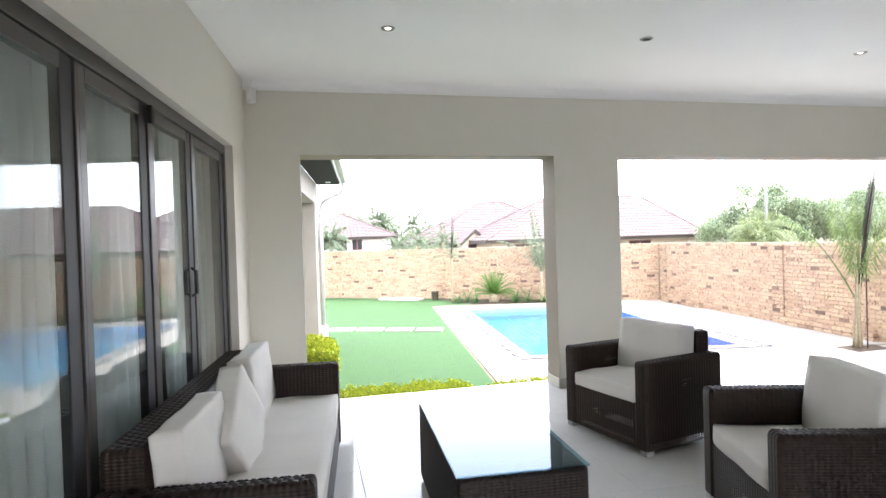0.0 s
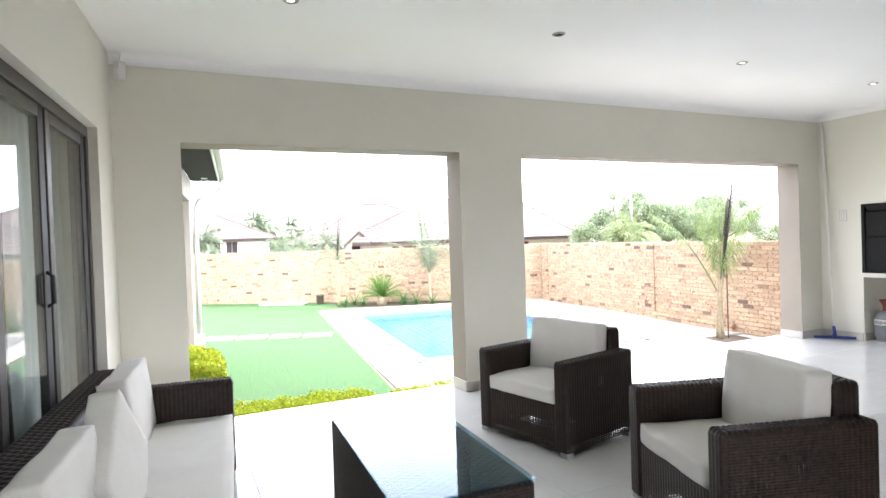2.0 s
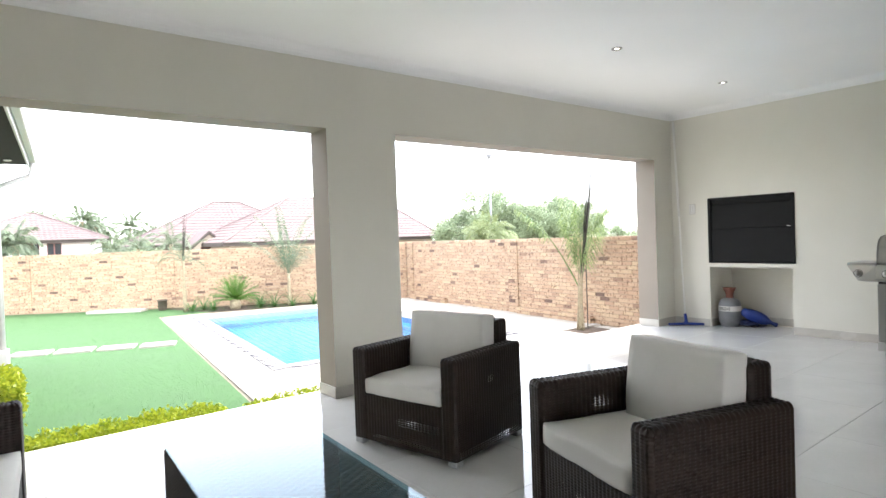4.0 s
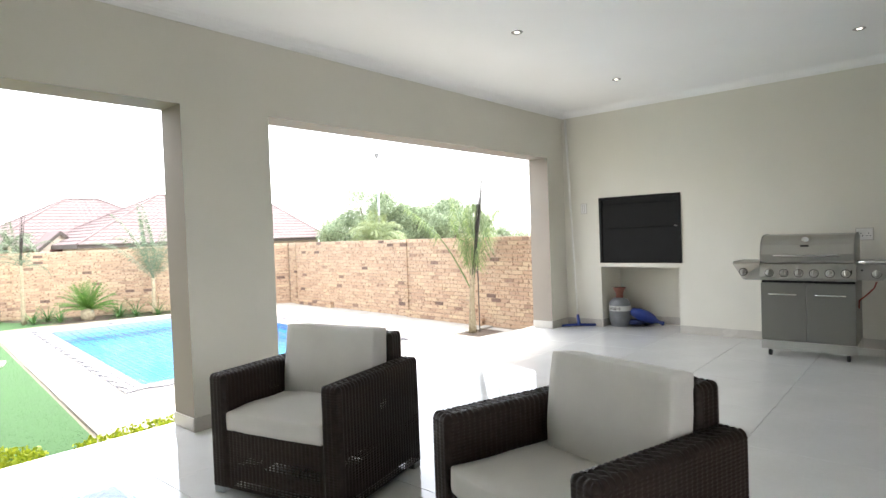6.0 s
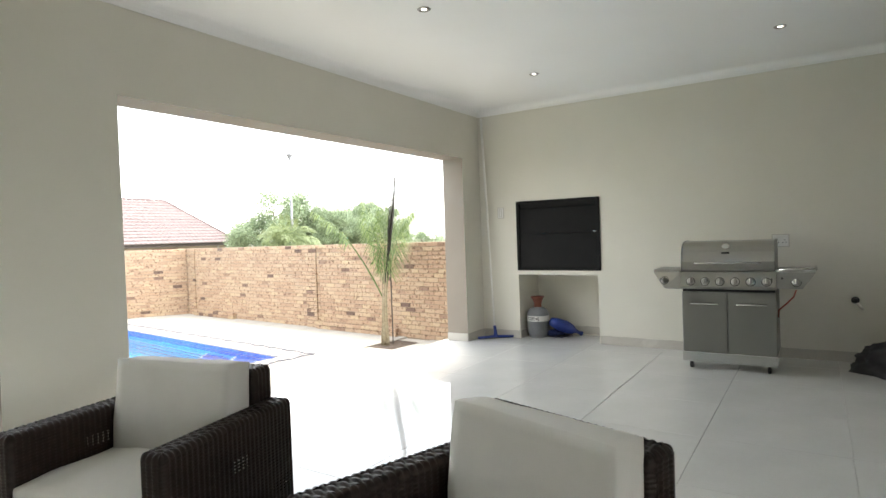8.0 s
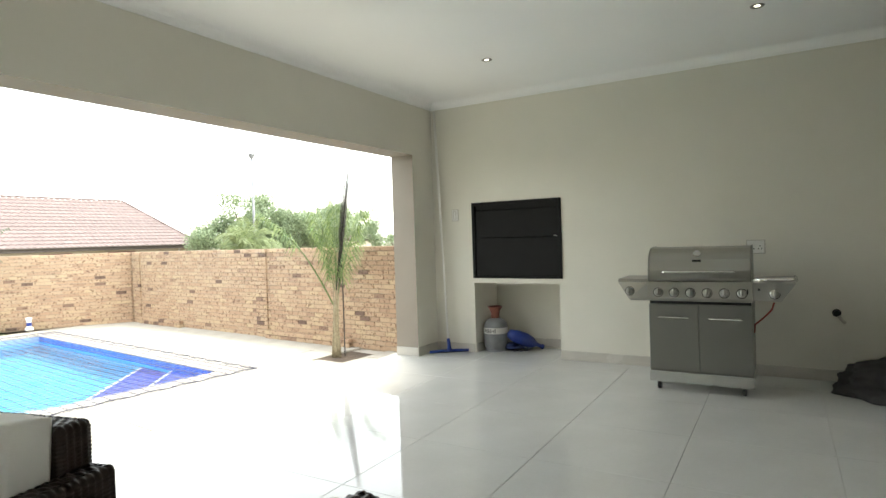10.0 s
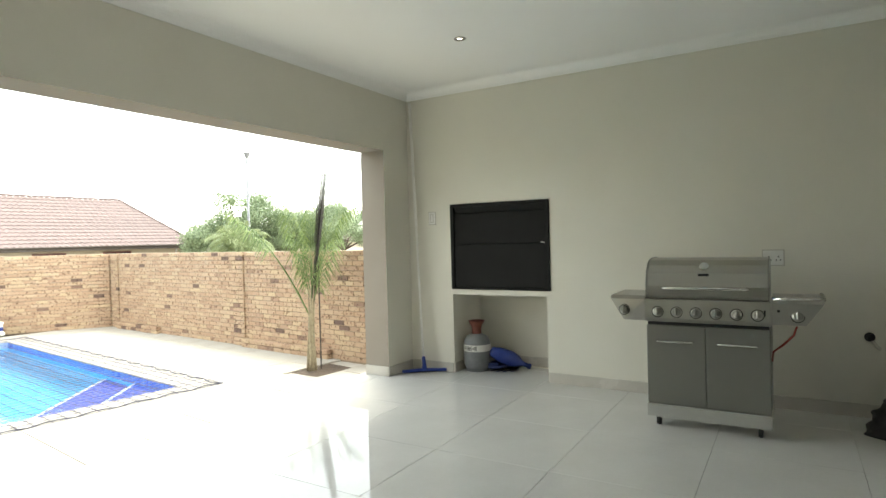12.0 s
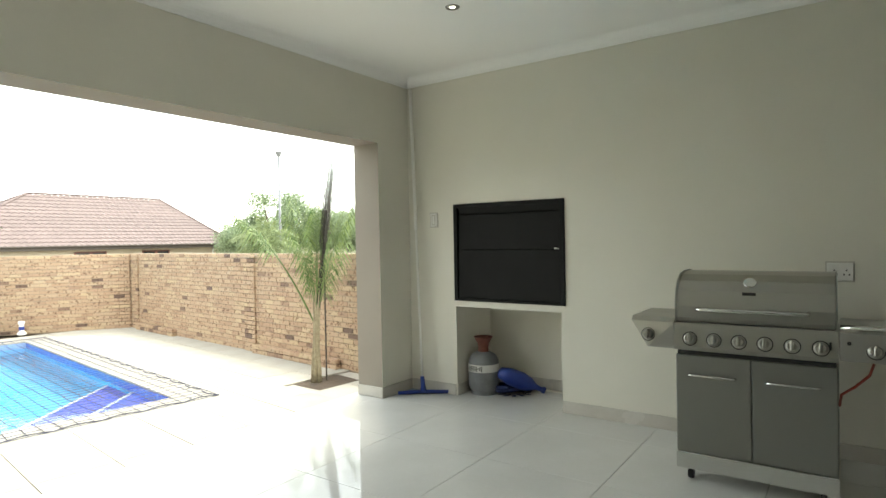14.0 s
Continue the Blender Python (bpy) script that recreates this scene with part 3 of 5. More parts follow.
# ---------------------------------------------------------------- gas grill
grill = thing("gas_grill", pose(6.80, 2.585, 0.0), "stainless steel gas grill on castors with side tables", "grill")
part("cabinet", box(0.012, 0.55, -0.395, 0.395, 0.13, 0.76, 0.004), M_STEEL_DOOR, grill)
part("base_plate", box(-0.012, 0.56, -0.402, 0.402, 0.07, 0.168, 0.004), M_CHROME, grill, "bright steel base rail")
for y0, y1, hy in ((0.003, 0.398, 0.2), (-0.398, -0.003, -0.2)):
    d = part("door", box(-0.012, 0.01, y0, y1, 0.175, 0.745, 0.004), M_STEEL_DOOR, grill, "brushed steel cabinet door")
    part("handle", tube([(-0.012, hy + 0.12, 0.63), (-0.042, hy + 0.12, 0.632), (-0.046, hy + 0.1, 0.633), (-0.046, hy - 0.1, 0.633), (-0.042, hy - 0.12, 0.632), (-0.012, hy - 0.12, 0.63)], 0.007, 8), M_CHROME, d, "chrome bar handle", smooth=True)
panel_profile = [(0.02, 0.765), (-0.03, 0.775), (-0.05, 0.80), (-0.022, 0.935), (0.3, 0.935), (0.3, 0.765)]
part("control_panel", prism(panel_profile, "y", -0.402, 0.402), M_STEEL, grill)
# solid black strip stands in for the shade between panel and doors
part("gap_shade_strip", box(0.0, 0.05, -0.39, 0.39, 0.745, 0.768), M_RUBBER, grill, "black strip painting the shade under the control panel")
def knob(parent, y, z, x):
    m = Matrix.Translation((x, y, z)) @ Matrix.Rotation(radians(-90 + 12), 4, "Y")
    k = lathe([(0.033, 0.0), (0.033, 0.006), (0.029, 0.009), (0.027, 0.022), (0.023, 0.026), (0.008, 0.022)], 20)
    bmesh.ops.transform(k, matrix=m, verts=k.verts)
    kn = part("knob", k, M_STEEL, parent, "round chrome burner knob")
    r = lathe([(0.036, 0.0), (0.041, 0.0), (0.041, 0.003), (0.036, 0.003)], 18, cap=False)
    bmesh.ops.transform(r, matrix=m, verts=r.verts)
    part("dial_ring", r, M_RUBBER, kn, "black dial ring")
    g = box(-0.027, 0.027, -0.008, 0.008, 0.02, 0.046, 0.004)
    bmesh.ops.transform(g, matrix=m, verts=g.verts)
    part("grip", g, M_STEEL, kn, "raised steel grip bar")
for i in range(6):
    knob(grill, 0.312 - i * 0.1275, 0.845, -0.041)
part("igniter", box(-0.042, -0.03, -0.372, -0.362, 0.83, 0.88, 0.002), M_RUBBER, grill, "small black ignition mark")
# side tables
lt = prism([(0.0, 0.955), (-0.03, 0.93), (-0.015, 0.775), (0.12, 0.755), (0.45, 0.8), (0.45, 0.955)], "y", 0.405, 0.66)
for v in lt.verts:
    if v.co.y > 0.6 and v.co.z < 0.9:
        v.co.y -= 0.1
    if v.co.y > 0.6 and v.co.x < 0.01:
        v.co.x += 0.03
t = part("side_table", lt, M_STEEL, grill, "steel side table with a knob")
knob(t, 0.555, 0.85, -0.02)
rt = prism([(0.0, 0.955), (-0.03, 0.93), (-0.015, 0.785), (0.12, 0.775), (0.4, 0.8), (0.4, 0.955)], "y", -0.405, -0.70)
for v in rt.verts:
    if v.co.y < -0.6 and v.co.z < 0.9:
        v.co.y += 0.1
t = part("side_table", rt, M_STEEL, grill, "steel side burner table with a knob")
knob(t, -0.555, 0.845, -0.02)
part("igniter", box(-0.034, -0.02, -0.455, -0.438, 0.87, 0.887, 0.003), M_RUBBER, t, "black ignition button")
part("edge_rail", tube([(0.0, -0.41, 0.955), (-0.012, -0.5, 0.956), (-0.012, -0.66, 0.956), (0.02, -0.70, 0.956), (0.38, -0.70, 0.956)], 0.014, 8), M_CHROME, t, smooth=True)
# lid: rounded front, flat end cheeks
prof = [(0.0, 0.94), (-0.012, 0.965), (-0.012, 1.03), (0.012, 1.12), (0.06, 1.175), (0.13, 1.21), (0.22, 1.222), (0.36, 1.222), (0.46, 1.18), (0.48, 1.1), (0.48, 0.94)]
part("lid", prism(prof, "y", -0.386, 0.386), M_STEEL, grill, "curved brushed steel lid")
for y in (-0.392, 0.386):
    part("lid_cheek", prism([(x - 0.006 if x < 0.2 else x + 0.006, z + (0.006 if z > 1 else 0)) for x, z in prof], "y", y, y + 0.006 + 0.008 * (y > 0)), M_STEEL_DOOR, grill, "darker end cheek")
part("lid_handle", tube([(-0.01, 0.27, 1.02), (-0.055, 0.27, 1.018), (-0.06, 0.25, 1.018), (-0.06, -0.25, 1.018), (-0.055, -0.27, 1.018), (-0.01, -0.27, 1.02)], 0.011, 10), M_CHROME, grill, "long chrome lid handle", smooth=True)
g = lathe([(0.034, 0), (0.034, 0.008), (0.028, 0.012)], 20)
bmesh.ops.transform(g, matrix=Matrix.Translation((0.052, 0.01, 1.168)) @ Matrix.Rotation(radians(-50), 4, "Y"), verts=g.verts)
part("thermometer", g, M_CHROME, grill, "round lid thermometer")
g = box(-0.034, 0.034, -0.014, 0.014, 0, 0.003)
bmesh.ops.transform(g, matrix=Matrix.Translation((0.006, 0.01, 1.105)) @ Matrix.Rotation(radians(90), 4, "Z") @ Matrix.Rotation(radians(75), 4, "X"), verts=g.verts)
part("badge", g, M_RUBBER, grill, "small dark maker's plate")
part("gas_hose", tube([(0.06, -0.55, 0.77), (0.05, -0.53, 0.71), (0.07, -0.47, 0.64), (0.12, -0.41, 0.58), (0.2, -0.4, 0.5)], 0.007, 8), M_RED, grill, "orange gas hose", smooth=True)
for x, y in ((0.04, 0.33), (0.04, -0.33), (0.5, 0.33), (0.5, -0.33)):
    b = lathe([(0.012, -0.014), (0.034, -0.014), (0.037, 0), (0.034, 0.014), (0.012, 0.014)], 16)
    bmesh.ops.transform(b, matrix=Matrix.Translation((x, y, 0.037)) @ Matrix.Rotation(radians(90), 4, "X"), verts=b.verts)
    wh = part("castor", b, M_RUBBER, grill, "black rubber castor")
    part("fork", box(x - 0.016, x + 0.016, y - 0.019, y + 0.019, 0.05, 0.071, 0.003), M_CHROME, wh)

# ---------------------------------------------------------------- downlights
def downlight(x, y, lit):
    t = thing("downlight", pose(x, y, CEIL), "small round recessed downlight with a satin ring", "downlight", "ceiling downlights")
    part("ring", lathe([(0.032, -0.001), (0.034, -0.007), (0.046, -0.006), (0.05, -0.001)], 24, cap=False), M_LAMPRING, t, smooth=True)
    part("baffle", lathe([(0.033, -0.003), (0.02, 0.0 - 0.001)], 24, cap=False), M_LAMPRING if lit else M_BLACK, t, "dark inner baffle")
    part("lens", lathe([(0.001, -0.004), (0.02, -0.003)], 24, cap=False), M_LAMP if lit else M_BLACK, t)


for x, y, lit in ((0.32, 4.24, 1), (2.285, 4.18, 0), (4.35, 4.24, 1), (6.46, 4.31, 1), (6.48, 2.1, 1), (4.35, 2.1, 1)):
    downlight(x, y, lit)

# alarm sensor
sen = thing("alarm_sensor", pose(-0.72, 5.6, 2.88, 0, 0, -45), "small white alarm sensor in the ceiling corner", "sensor")
part("housing", box(-0.035, 0.035, -0.03, 0.03, -0.09, 0.05, 0.012, 2), M_PLASTIC, sen)
part("window", box(-0.022, 0.022, -0.034, -0.029, -0.06, -0.01, 0.002), M_CURTAIN, sen, "milky detector window")
part("wire", tube([(0, 0, 0.05), (0, 0.015, 0.14)], 0.004, 6), M_PLASTIC, sen)

# ---------------------------------------------------------------- sliding door, in the left wall's frame
door = new("door_1")
door.matrix_basis = LEFT
structure(door, "dark bronze aluminium folding door with six glass leaves", "door")
def lbox(x0, x1, y0, y1, z0, z1, name, mat, parent, bevel=0.003, label=""):
    return part(name, box(x0, x1, y0, y1, z0, z1, bevel), mat, parent, label)
FY0, FY1 = -0.17, -0.06
lbox(D0 + 0.002, D1 - 0.002, FY0, FY1, HEAD - 0.075, HEAD - 0.002, "head_rail", M_FRAME, door)
lbox(D0 + 0.002, D1 - 0.002, FY0, FY1, 0.004, 0.05, "threshold", M_FRAME, door)
lbox(D0 + 0.002, D0 + 0.06, FY0, FY1, 0.05, HEAD - 0.075, "jamb", M_FRAME, door)
lbox(D1 - 0.06, D1 - 0.002, FY0, FY1, 0.05, HEAD - 0.075, "jamb", M_FRAME, door)
LEAVES = ((0.062, 0.926), (0.93, 1.696), (1.7, 2.462), (2.466, 3.228), (3.232, 3.988), (3.992, 4.768))
SW = 0.095
for i, (a, b) in enumerate(LEAVES):
    x0, x1 = D0 + a, D0 + b
    y0, y1 = -0.115, -0.07
    leaf = part("door_leaf", box(x0 + SW, x1 - SW, y0, y1, HEAD - 0.145, HEAD - 0.078, 0.003), M_FRAME, door, "bronze framed glass leaf")
    # low-x stile is black, the stile opposite is bronze
    part("stile", box(x0, x0 + SW, y0, y1 - 0.004, 0.05, HEAD - 0.078, 0.003), M_RUBBER, leaf, "plain black stile on the low-x edge")
    part("stile", box(x1 - SW, x1 - 0.034, y0, y1, 0.05, HEAD - 0.078, 0.004), M_FRAME, leaf)
    part("stile_edge", box(x1 - 0.03, x1, y0, y1 + 0.004, 0.05, HEAD - 0.078, 0.004), M_FRAME, leaf, "rebated outer bead of the stile")
    part("stile_groove", box(x1 - 0.034, x1 - 0.03, y0, y1 - 0.012, 0.05, HEAD - 0.078), M_RUBBER, leaf)
    part("bottom_rail", box(x0 + SW, x1 - SW, y0, y1, 0.05, 0.14, 0.003), M_FRAME, leaf)
    p = part("pane", box(x0 + SW, x1 - SW, y1 - 0.014, y1 - 0.008, 0.14, HEAD - 0.145), M_GLASS, leaf, "clear reflecting glass")
    p.visible_shadow = False
    if i % 2:
        part("hinge", box(x1 - 0.02, x1 + 0.02, y1 + 0.005, y1 + 0.035, HEAD - 0.17, HEAD - 0.08, 0.004), M_RUBBER, leaf, "black hinge block")
hd = part("door_handle", tube([(D0 + 0.985, -0.075, 1.4), (D0 + 0.985, -0.045, 1.38), (D0 + 0.985, -0.045, 1.24), (D0 + 0.985, -0.075, 1.22)], 0.011, 8), M_RUBBER, door, "black pull handle", smooth=True)

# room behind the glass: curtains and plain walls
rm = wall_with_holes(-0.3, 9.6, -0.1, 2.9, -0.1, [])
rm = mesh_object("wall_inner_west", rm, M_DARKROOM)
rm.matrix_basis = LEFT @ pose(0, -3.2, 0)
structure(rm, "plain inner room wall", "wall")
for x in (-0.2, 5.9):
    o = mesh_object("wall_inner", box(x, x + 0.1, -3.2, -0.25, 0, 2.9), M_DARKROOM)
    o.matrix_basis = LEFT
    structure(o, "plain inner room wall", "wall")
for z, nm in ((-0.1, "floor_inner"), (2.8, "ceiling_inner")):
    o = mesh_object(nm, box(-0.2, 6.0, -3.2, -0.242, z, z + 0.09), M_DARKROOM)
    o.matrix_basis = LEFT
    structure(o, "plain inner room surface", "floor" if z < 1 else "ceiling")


def curtain(x0, x1, y, seed):
    random.seed(seed)
    n = int((x1 - x0) / 0.012)
    ph = random.uniform(0, 6)
    vs, fs = [], []
    for i in range(n + 1):
        u = x0 + (x1 - x0) * i / n
        for j in range(7):
            z = 0.03 + j * (2.27 / 6)
            amp = 0.035 * (0.7 + 0.3 * math.sin(u * 3 + ph)) * (1.1 - 0.25 * z / 2.3)
            vs.append((u, y + amp * math.sin(u * 52 + ph + 1.4 * math.sin(u * 7)) + 0.01 * math.sin(z * 3 + u * 9), z))
    for i in range(n):
        for j in range(6):
            a = i * 7 + j
            fs.append((a, a + 7, a + 8, a + 1))
    o = raw("curtain", vs, fs, M_CURTAIN, smooth=True)
    o.matrix_basis = LEFT
    return tagged(o, "sheer white pleated curtain behind the glass door", "curtain", "door curtains")


curtain(0.45, 1.5, -0.26, 1)
curtain(1.52, 3.0, -0.28, 2)
curtain(3.02, 5.3, -0.26, 3)

# ---------------------------------------------------------------- wicker furniture
def weave(name, origin, ux, uy, w, h, parent, cu=0.026, cv=0.0135, depth=0.0055, holes=(), checker=False):
    """A woven panel: rounded strands run along ux over and under upright stakes, with pinholes between."""
    nu, nv = max(2, round(w / cu)), max(2, round(h / cv))
    ux, uy = Vector(ux).normalized(), Vector(uy).normalized()
    nn = ux.cross(uy)
    o = Vector(origin)
    su, sv = 4, 3
    NU, NV = nu * su, nv * sv
    fv = (0.0, 0.3, 0.9)
    pv = (0.0, 0.85, 0.85)
    vs = []
    for j in range(NV + 1):
        row, k = divmod(j, sv)
        for i in range(NU + 1):
            over = math.cos(math.pi * (i / su + row)) if checker else math.cos(math.tau * i / su)
            vs.append(o + ux * (w * i / NU) + uy * (h * (row + fv[k]) / nv) + nn * (depth * (pv[k] * (0.5 + 0.5 * over)) - 0.003))
    fs = []
    for j in range(NV):
        k = j % sv
        for i in range(NU):
            if k == 0 and i % su in (1, 2) and any(u0 < i / NU < u1 and v0 < j / NV < v1 for u0, u1, v0, v1 in holes):
                continue
            a = j * (NU + 1) + i
            fs.append((a, a + 1, a + NU + 2, a + NU + 1))
    return raw(name, vs, fs, M_WICKER, parent, True)


def wicker_panel(name, x, y0, y1, z0, z1, parent, side, holes=()):
    """A flat woven front between two arms, on a slim rod frame; side: -1 faces -x, 1 faces +x."""
    rods = box(x - 0.018, x + 0.018, y0, y1, z0, z1)
    bmesh.ops.wireframe(rods, faces=rods.faces[:], thickness=0.012, use_replace=True, use_even_offset=True)
    core = part(name, rods, M_WICKER, parent)
    if side < 0:
        weave("weave", (x - 0.019, y1, z0), (0, -1, 0), (0, 0, 1), y1 - y0, z1 - z0, core, holes=holes)
    else:
        weave("weave", (x + 0.019, y0, z0), (0, 1, 0), (0, 0, 1), y1 - y0, z1 - z0, core, holes=holes)
    return core


def wicker_shell(name, x0, x1, y0, y1, z0, z1, parent, open_at=None, r=0.024, cu=0.026, cv=0.0135, depth=0.0055, cap=True):
    """A frame member wrapped in weave with rounded corners and a rolled top edge. open_at(x, y, z): where pinholes show."""
    w, d, arc = x1 - x0 - 2 * r, y1 - y0 - 2 * r, math.pi * r / 2
    runs = ((x0 + r, y0, 1, 0, w), (x1, y0 + r, 0, 1, d), (x1 - r, y1, -1, 0, w), (x0, y1 - r, 0, -1, d))
    per = 2 * (w + d) + 4 * arc
    su, sv = 4, 3
    nu = round(per / cu)
    NU = nu * su
    ring = []
    for i in range(NU):
        t = per * i / NU
        for x, y, dx, dy, ln in runs:
            if t < ln:
                ring.append((x + dx * t, y + dy * t, dy, -dx))
                break
            t -= ln
            if t < arc:
                a = t / r
                nx, ny = dy * math.cos(a) + dx * math.sin(a), -dx * math.cos(a) + dy * math.sin(a)
                cx, cy = x + dx * ln - dy * r, y + dy * ln + dx * r
                ring.append((cx + nx * r, cy + ny * r, nx, ny))
                break
            t -= arc
        else:
            ring.append((x0 + r, y0, 0, -1))
    nv = round((z1 - r - z0) / cv)
    fv, pv = (0.0, 0.3, 0.9), (0.0, 0.85, 0.85)
    vs, fs = [], []
    for j in range(nv * sv + 1):
        row, k = divmod(j, sv)
        z = z0 + (z1 - r - z0) * (row + (fv[k] if row < nv else 0)) / nv
        for i, (x, y, nx, ny) in enumerate(ring):
            o = depth * pv[k] * (0.5 + 0.5 * math.cos(math.tau * i / su))
            vs.append((x + nx * o, y + ny * o, z))
    for a in (0.4, 0.8, 1.2, 1.57):
        for i, (x, y, nx, ny) in enumerate(ring):
            o = -r * (1 - math.cos(a)) + depth * 0.6 * (0.5 + 0.5 * math.cos(math.tau * i / su)) * math.cos(a)
            vs.append((x + nx * o, y + ny * o, z1 - r + r * math.sin(a) - 0.004 + 0.003 * math.cos(math.tau * i / su)))
    for j in range(nv * sv + 4):
        for i in range(NU):
            if j < nv * sv and j % sv == 0 and i % su in (1, 2) and open_at and open_at(ring[i][0], ring[i][1], z0 + (z1 - r - z0) * j / (nv * sv)):
                continue
            a, b = j * NU + i, j * NU + (i + 1) % NU
            fs.append((a, b, b + NU, a + NU))
    core = raw(name, vs, fs, M_WICKER, parent, True)
    if cap:
        ax0, ax1, ay0, ay1 = x0 + r * 0.9, x1 - r * 0.9, y0 + r * 0.9, y1 - r * 0.9
        if x1 - x0 > y1 - y0:
            weave("weave", (ax1, ay0, z1 - 0.006), (0, 1, 0), (-1, 0, 0), ay1 - ay0, ax1 - ax0, core, cu=0.033, cv=0.02, depth=0.0085, checker=True)
        else:
            weave("weave", (ax0, ay0, z1 - 0.006), (1, 0, 0), (0, 1, 0), ax1 - ax0, ay1 - ay0, core, cu=0.033, cv=0.02, depth=0.0085, checker=True)
    return core


def cushion(name, sx, sy, sz, m, parent=None, puff=0.02, seed=0, label=""):
    """A soft box cushion with rounded edges, bulging faces and faint creases."""
    bm = bmesh.new()
    bmesh.ops.create_cube(bm, size=1.0)
    bmesh.ops.subdivide_edges(bm, edges=bm.edges[:], cuts=11, use_grid_fill=True)
    sd = Vector((seed * 3.1, seed * 1.7, 0))
    for v in bm.verts:
        p = v.co * 2
        e = 6.0
        L = (abs(p.x) ** e + abs(p.y) ** e + abs(p.z) ** e) ** (1 / e)
        k = max(abs(p.x), abs(p.y), abs(p.z)) / L
        q = Vector((p.x * (0.2 * k + 0.8), p.y * (0.2 * k + 0.8), p.z * (0.2 * k + 0.8)))
        bulge = (1 - p.x ** 2) * (1 - p.y ** 2) * (1 if p.z > 0 else 0.3) * puff
        v.co = Vector((q.x * sx / 2, q.y * sy / 2, q.z * sz / 2 + math.copysign(bulge, p.z) * (abs(p.z) > 0.98)))
        c = noise.noise(v.co * 6 + sd) * 0.006 + noise.noise(Vector((v.co.x * 9, v.co.y * 26, v.co.z * 9)) + sd) * 0.0035
        v.co += Vector((c, c * 0.7, c))
    bmesh.ops.transform(bm, matrix=m, verts=bm.verts)
    ob = mesh_object(name, bm, M_CUSHION, parent, label, True)
    return ob


def armchair(m, label):
    """Front edge at x 0, back towards +x, y across."""
    W, D, A, B, AW = 0.878, 0.752, 0.648, 0.795, 0.11
    ch = thing("wicker_armchair", m, label, "armchair", "wicker armchairs")
    def arm_open(x, y, z):
        low = 0.23 + 0.03 * x / D < z < 0.285 + 0.03 * x / D or z < 0.085
        inner = abs(y) < W / 2 - AW / 2
        return 0.03 < x < D - 0.03 and (low or (inner and (z < 0.32 or 0.3 < x < 0.56 and 0.44 < z < 0.56)) or (not inner and 0.35 < x < 0.55 and 0.44 < z < 0.5))
    for s in (-1, 1):
        lo, hi = sorted((s * W / 2, s * (W / 2 - AW)))
        wicker_shell("arm", 0.0, D - 0.004, lo, hi, 0.04, A, ch, arm_open)
    wicker_panel("front_panel", 0.03, -W / 2 + AW, W / 2 - AW, 0.04, 0.352, ch, -1, holes=((0.05, 0.95, 0.42, 0.58), (0.05, 0.95, 0.04, 0.16)))
    wicker_shell("backrest", D - 0.13, D, -W / 2 + AW - 0.004, W / 2 - AW + 0.004, 0.04, B, ch, lambda x, y, z: z < 0.1)
    part("seat_deck", box(0.05, D - 0.13, -W / 2 + AW, W / 2 - AW, 0.33, 0.35), M_WICKER, ch)
    for x in (0.04, D - 0.04):
        for y in (-W / 2 + 0.04, W / 2 - 0.04):
            part("foot", box(x - 0.035, x + 0.035, y - 0.035, y + 0.035, 0.0, 0.042, 0.006), M_STEELPOST, ch, "silver foot cap")
    return ch


def place_cushion(name, m, sx, sy, sz, local, label, cat, group, seed):
    o = cushion(name, sx, sy, sz, Matrix.Identity(4), puff=0.018, seed=seed)
    o.matrix_basis = m @ local
    return tagged(o, label, cat, group)


C1 = pose(1.831, 4.174, 0, 0, 0, 12.8)
C2 = pose(1.792, 2.73, 0, 0, 0, -17.2)
c1 = armchair(C1, "dark brown woven wicker armchair with cream cushions")
c2 = copy_thing(c1, C2)
for i, C in enumerate((C1, C2)):
    place_cushion("seat_cushion", C, 0.625, 0.655, 0.1, pose(0.312, 0, 0.4), "cream fabric seat cushion in the wicker armchair", "cushion", "armchair seat cushions", 3 + i)
    place_cushion("back_cushion", C, 0.41, 0.64 - 0.05 * i, 0.145, pose(0.533 + 0.012 * i, -0.026 * i, 0.638, 0, -83, 0), "cream fabric back cushion leaning in the armchair", "cushion", "armchair back cushions", 6 + i)

# sofa: front edge at x 0, back towards -x, y along its length
S = pose(-0.077, 4.665, 0, 0, 0, -4.9)
L, D = 2.265, 0.78
sofa = thing("wicker_sofa", S, "long dark brown woven wicker sofa against the glass door", "sofa")
wicker_shell("arm", -D, 0.0, -0.1, 0.0, 0.05, 0.65, sofa)
wicker_shell("arm", -D, 0.0, -L, -L + 0.1, 0.05, 0.65, sofa)
wicker_panel("front_panel", -0.03, -L + 0.1, -0.1, 0.05, 0.31, sofa, 1)
wicker_shell("backrest", -D, -D + 0.17, -L + 0.096, -0.096, 0.05, 0.79, sofa)
part("seat_deck", box(-D + 0.17, -0.05, -L + 0.1, -0.1, 0.27, 0.305), M_WICKER, sofa)
for x in (-0.04, -D + 0.04):
    for y in (-0.04, -L / 2, -L + 0.04):
        part("foot", box(x - 0.03, x + 0.03, y - 0.03, y + 0.03, 0.0, 0.05, 0.006), M_STEELPOST, sofa, "silver foot cap")
place_cushion("seat_cushion", S, 0.61, 2.05, 0.12, pose(-0.305, -L / 2, 0.368), "long cream fabric sofa seat cushion", "cushion", "", 21)
place_cushion("back_cushion", S, 0.42, 0.72, 0.13, pose(-0.53, -0.48, 0.635, 0, -97, 0), "cream fabric back cushion upright at the sofa's far arm", "cushion", "sofa back cushions", 22)
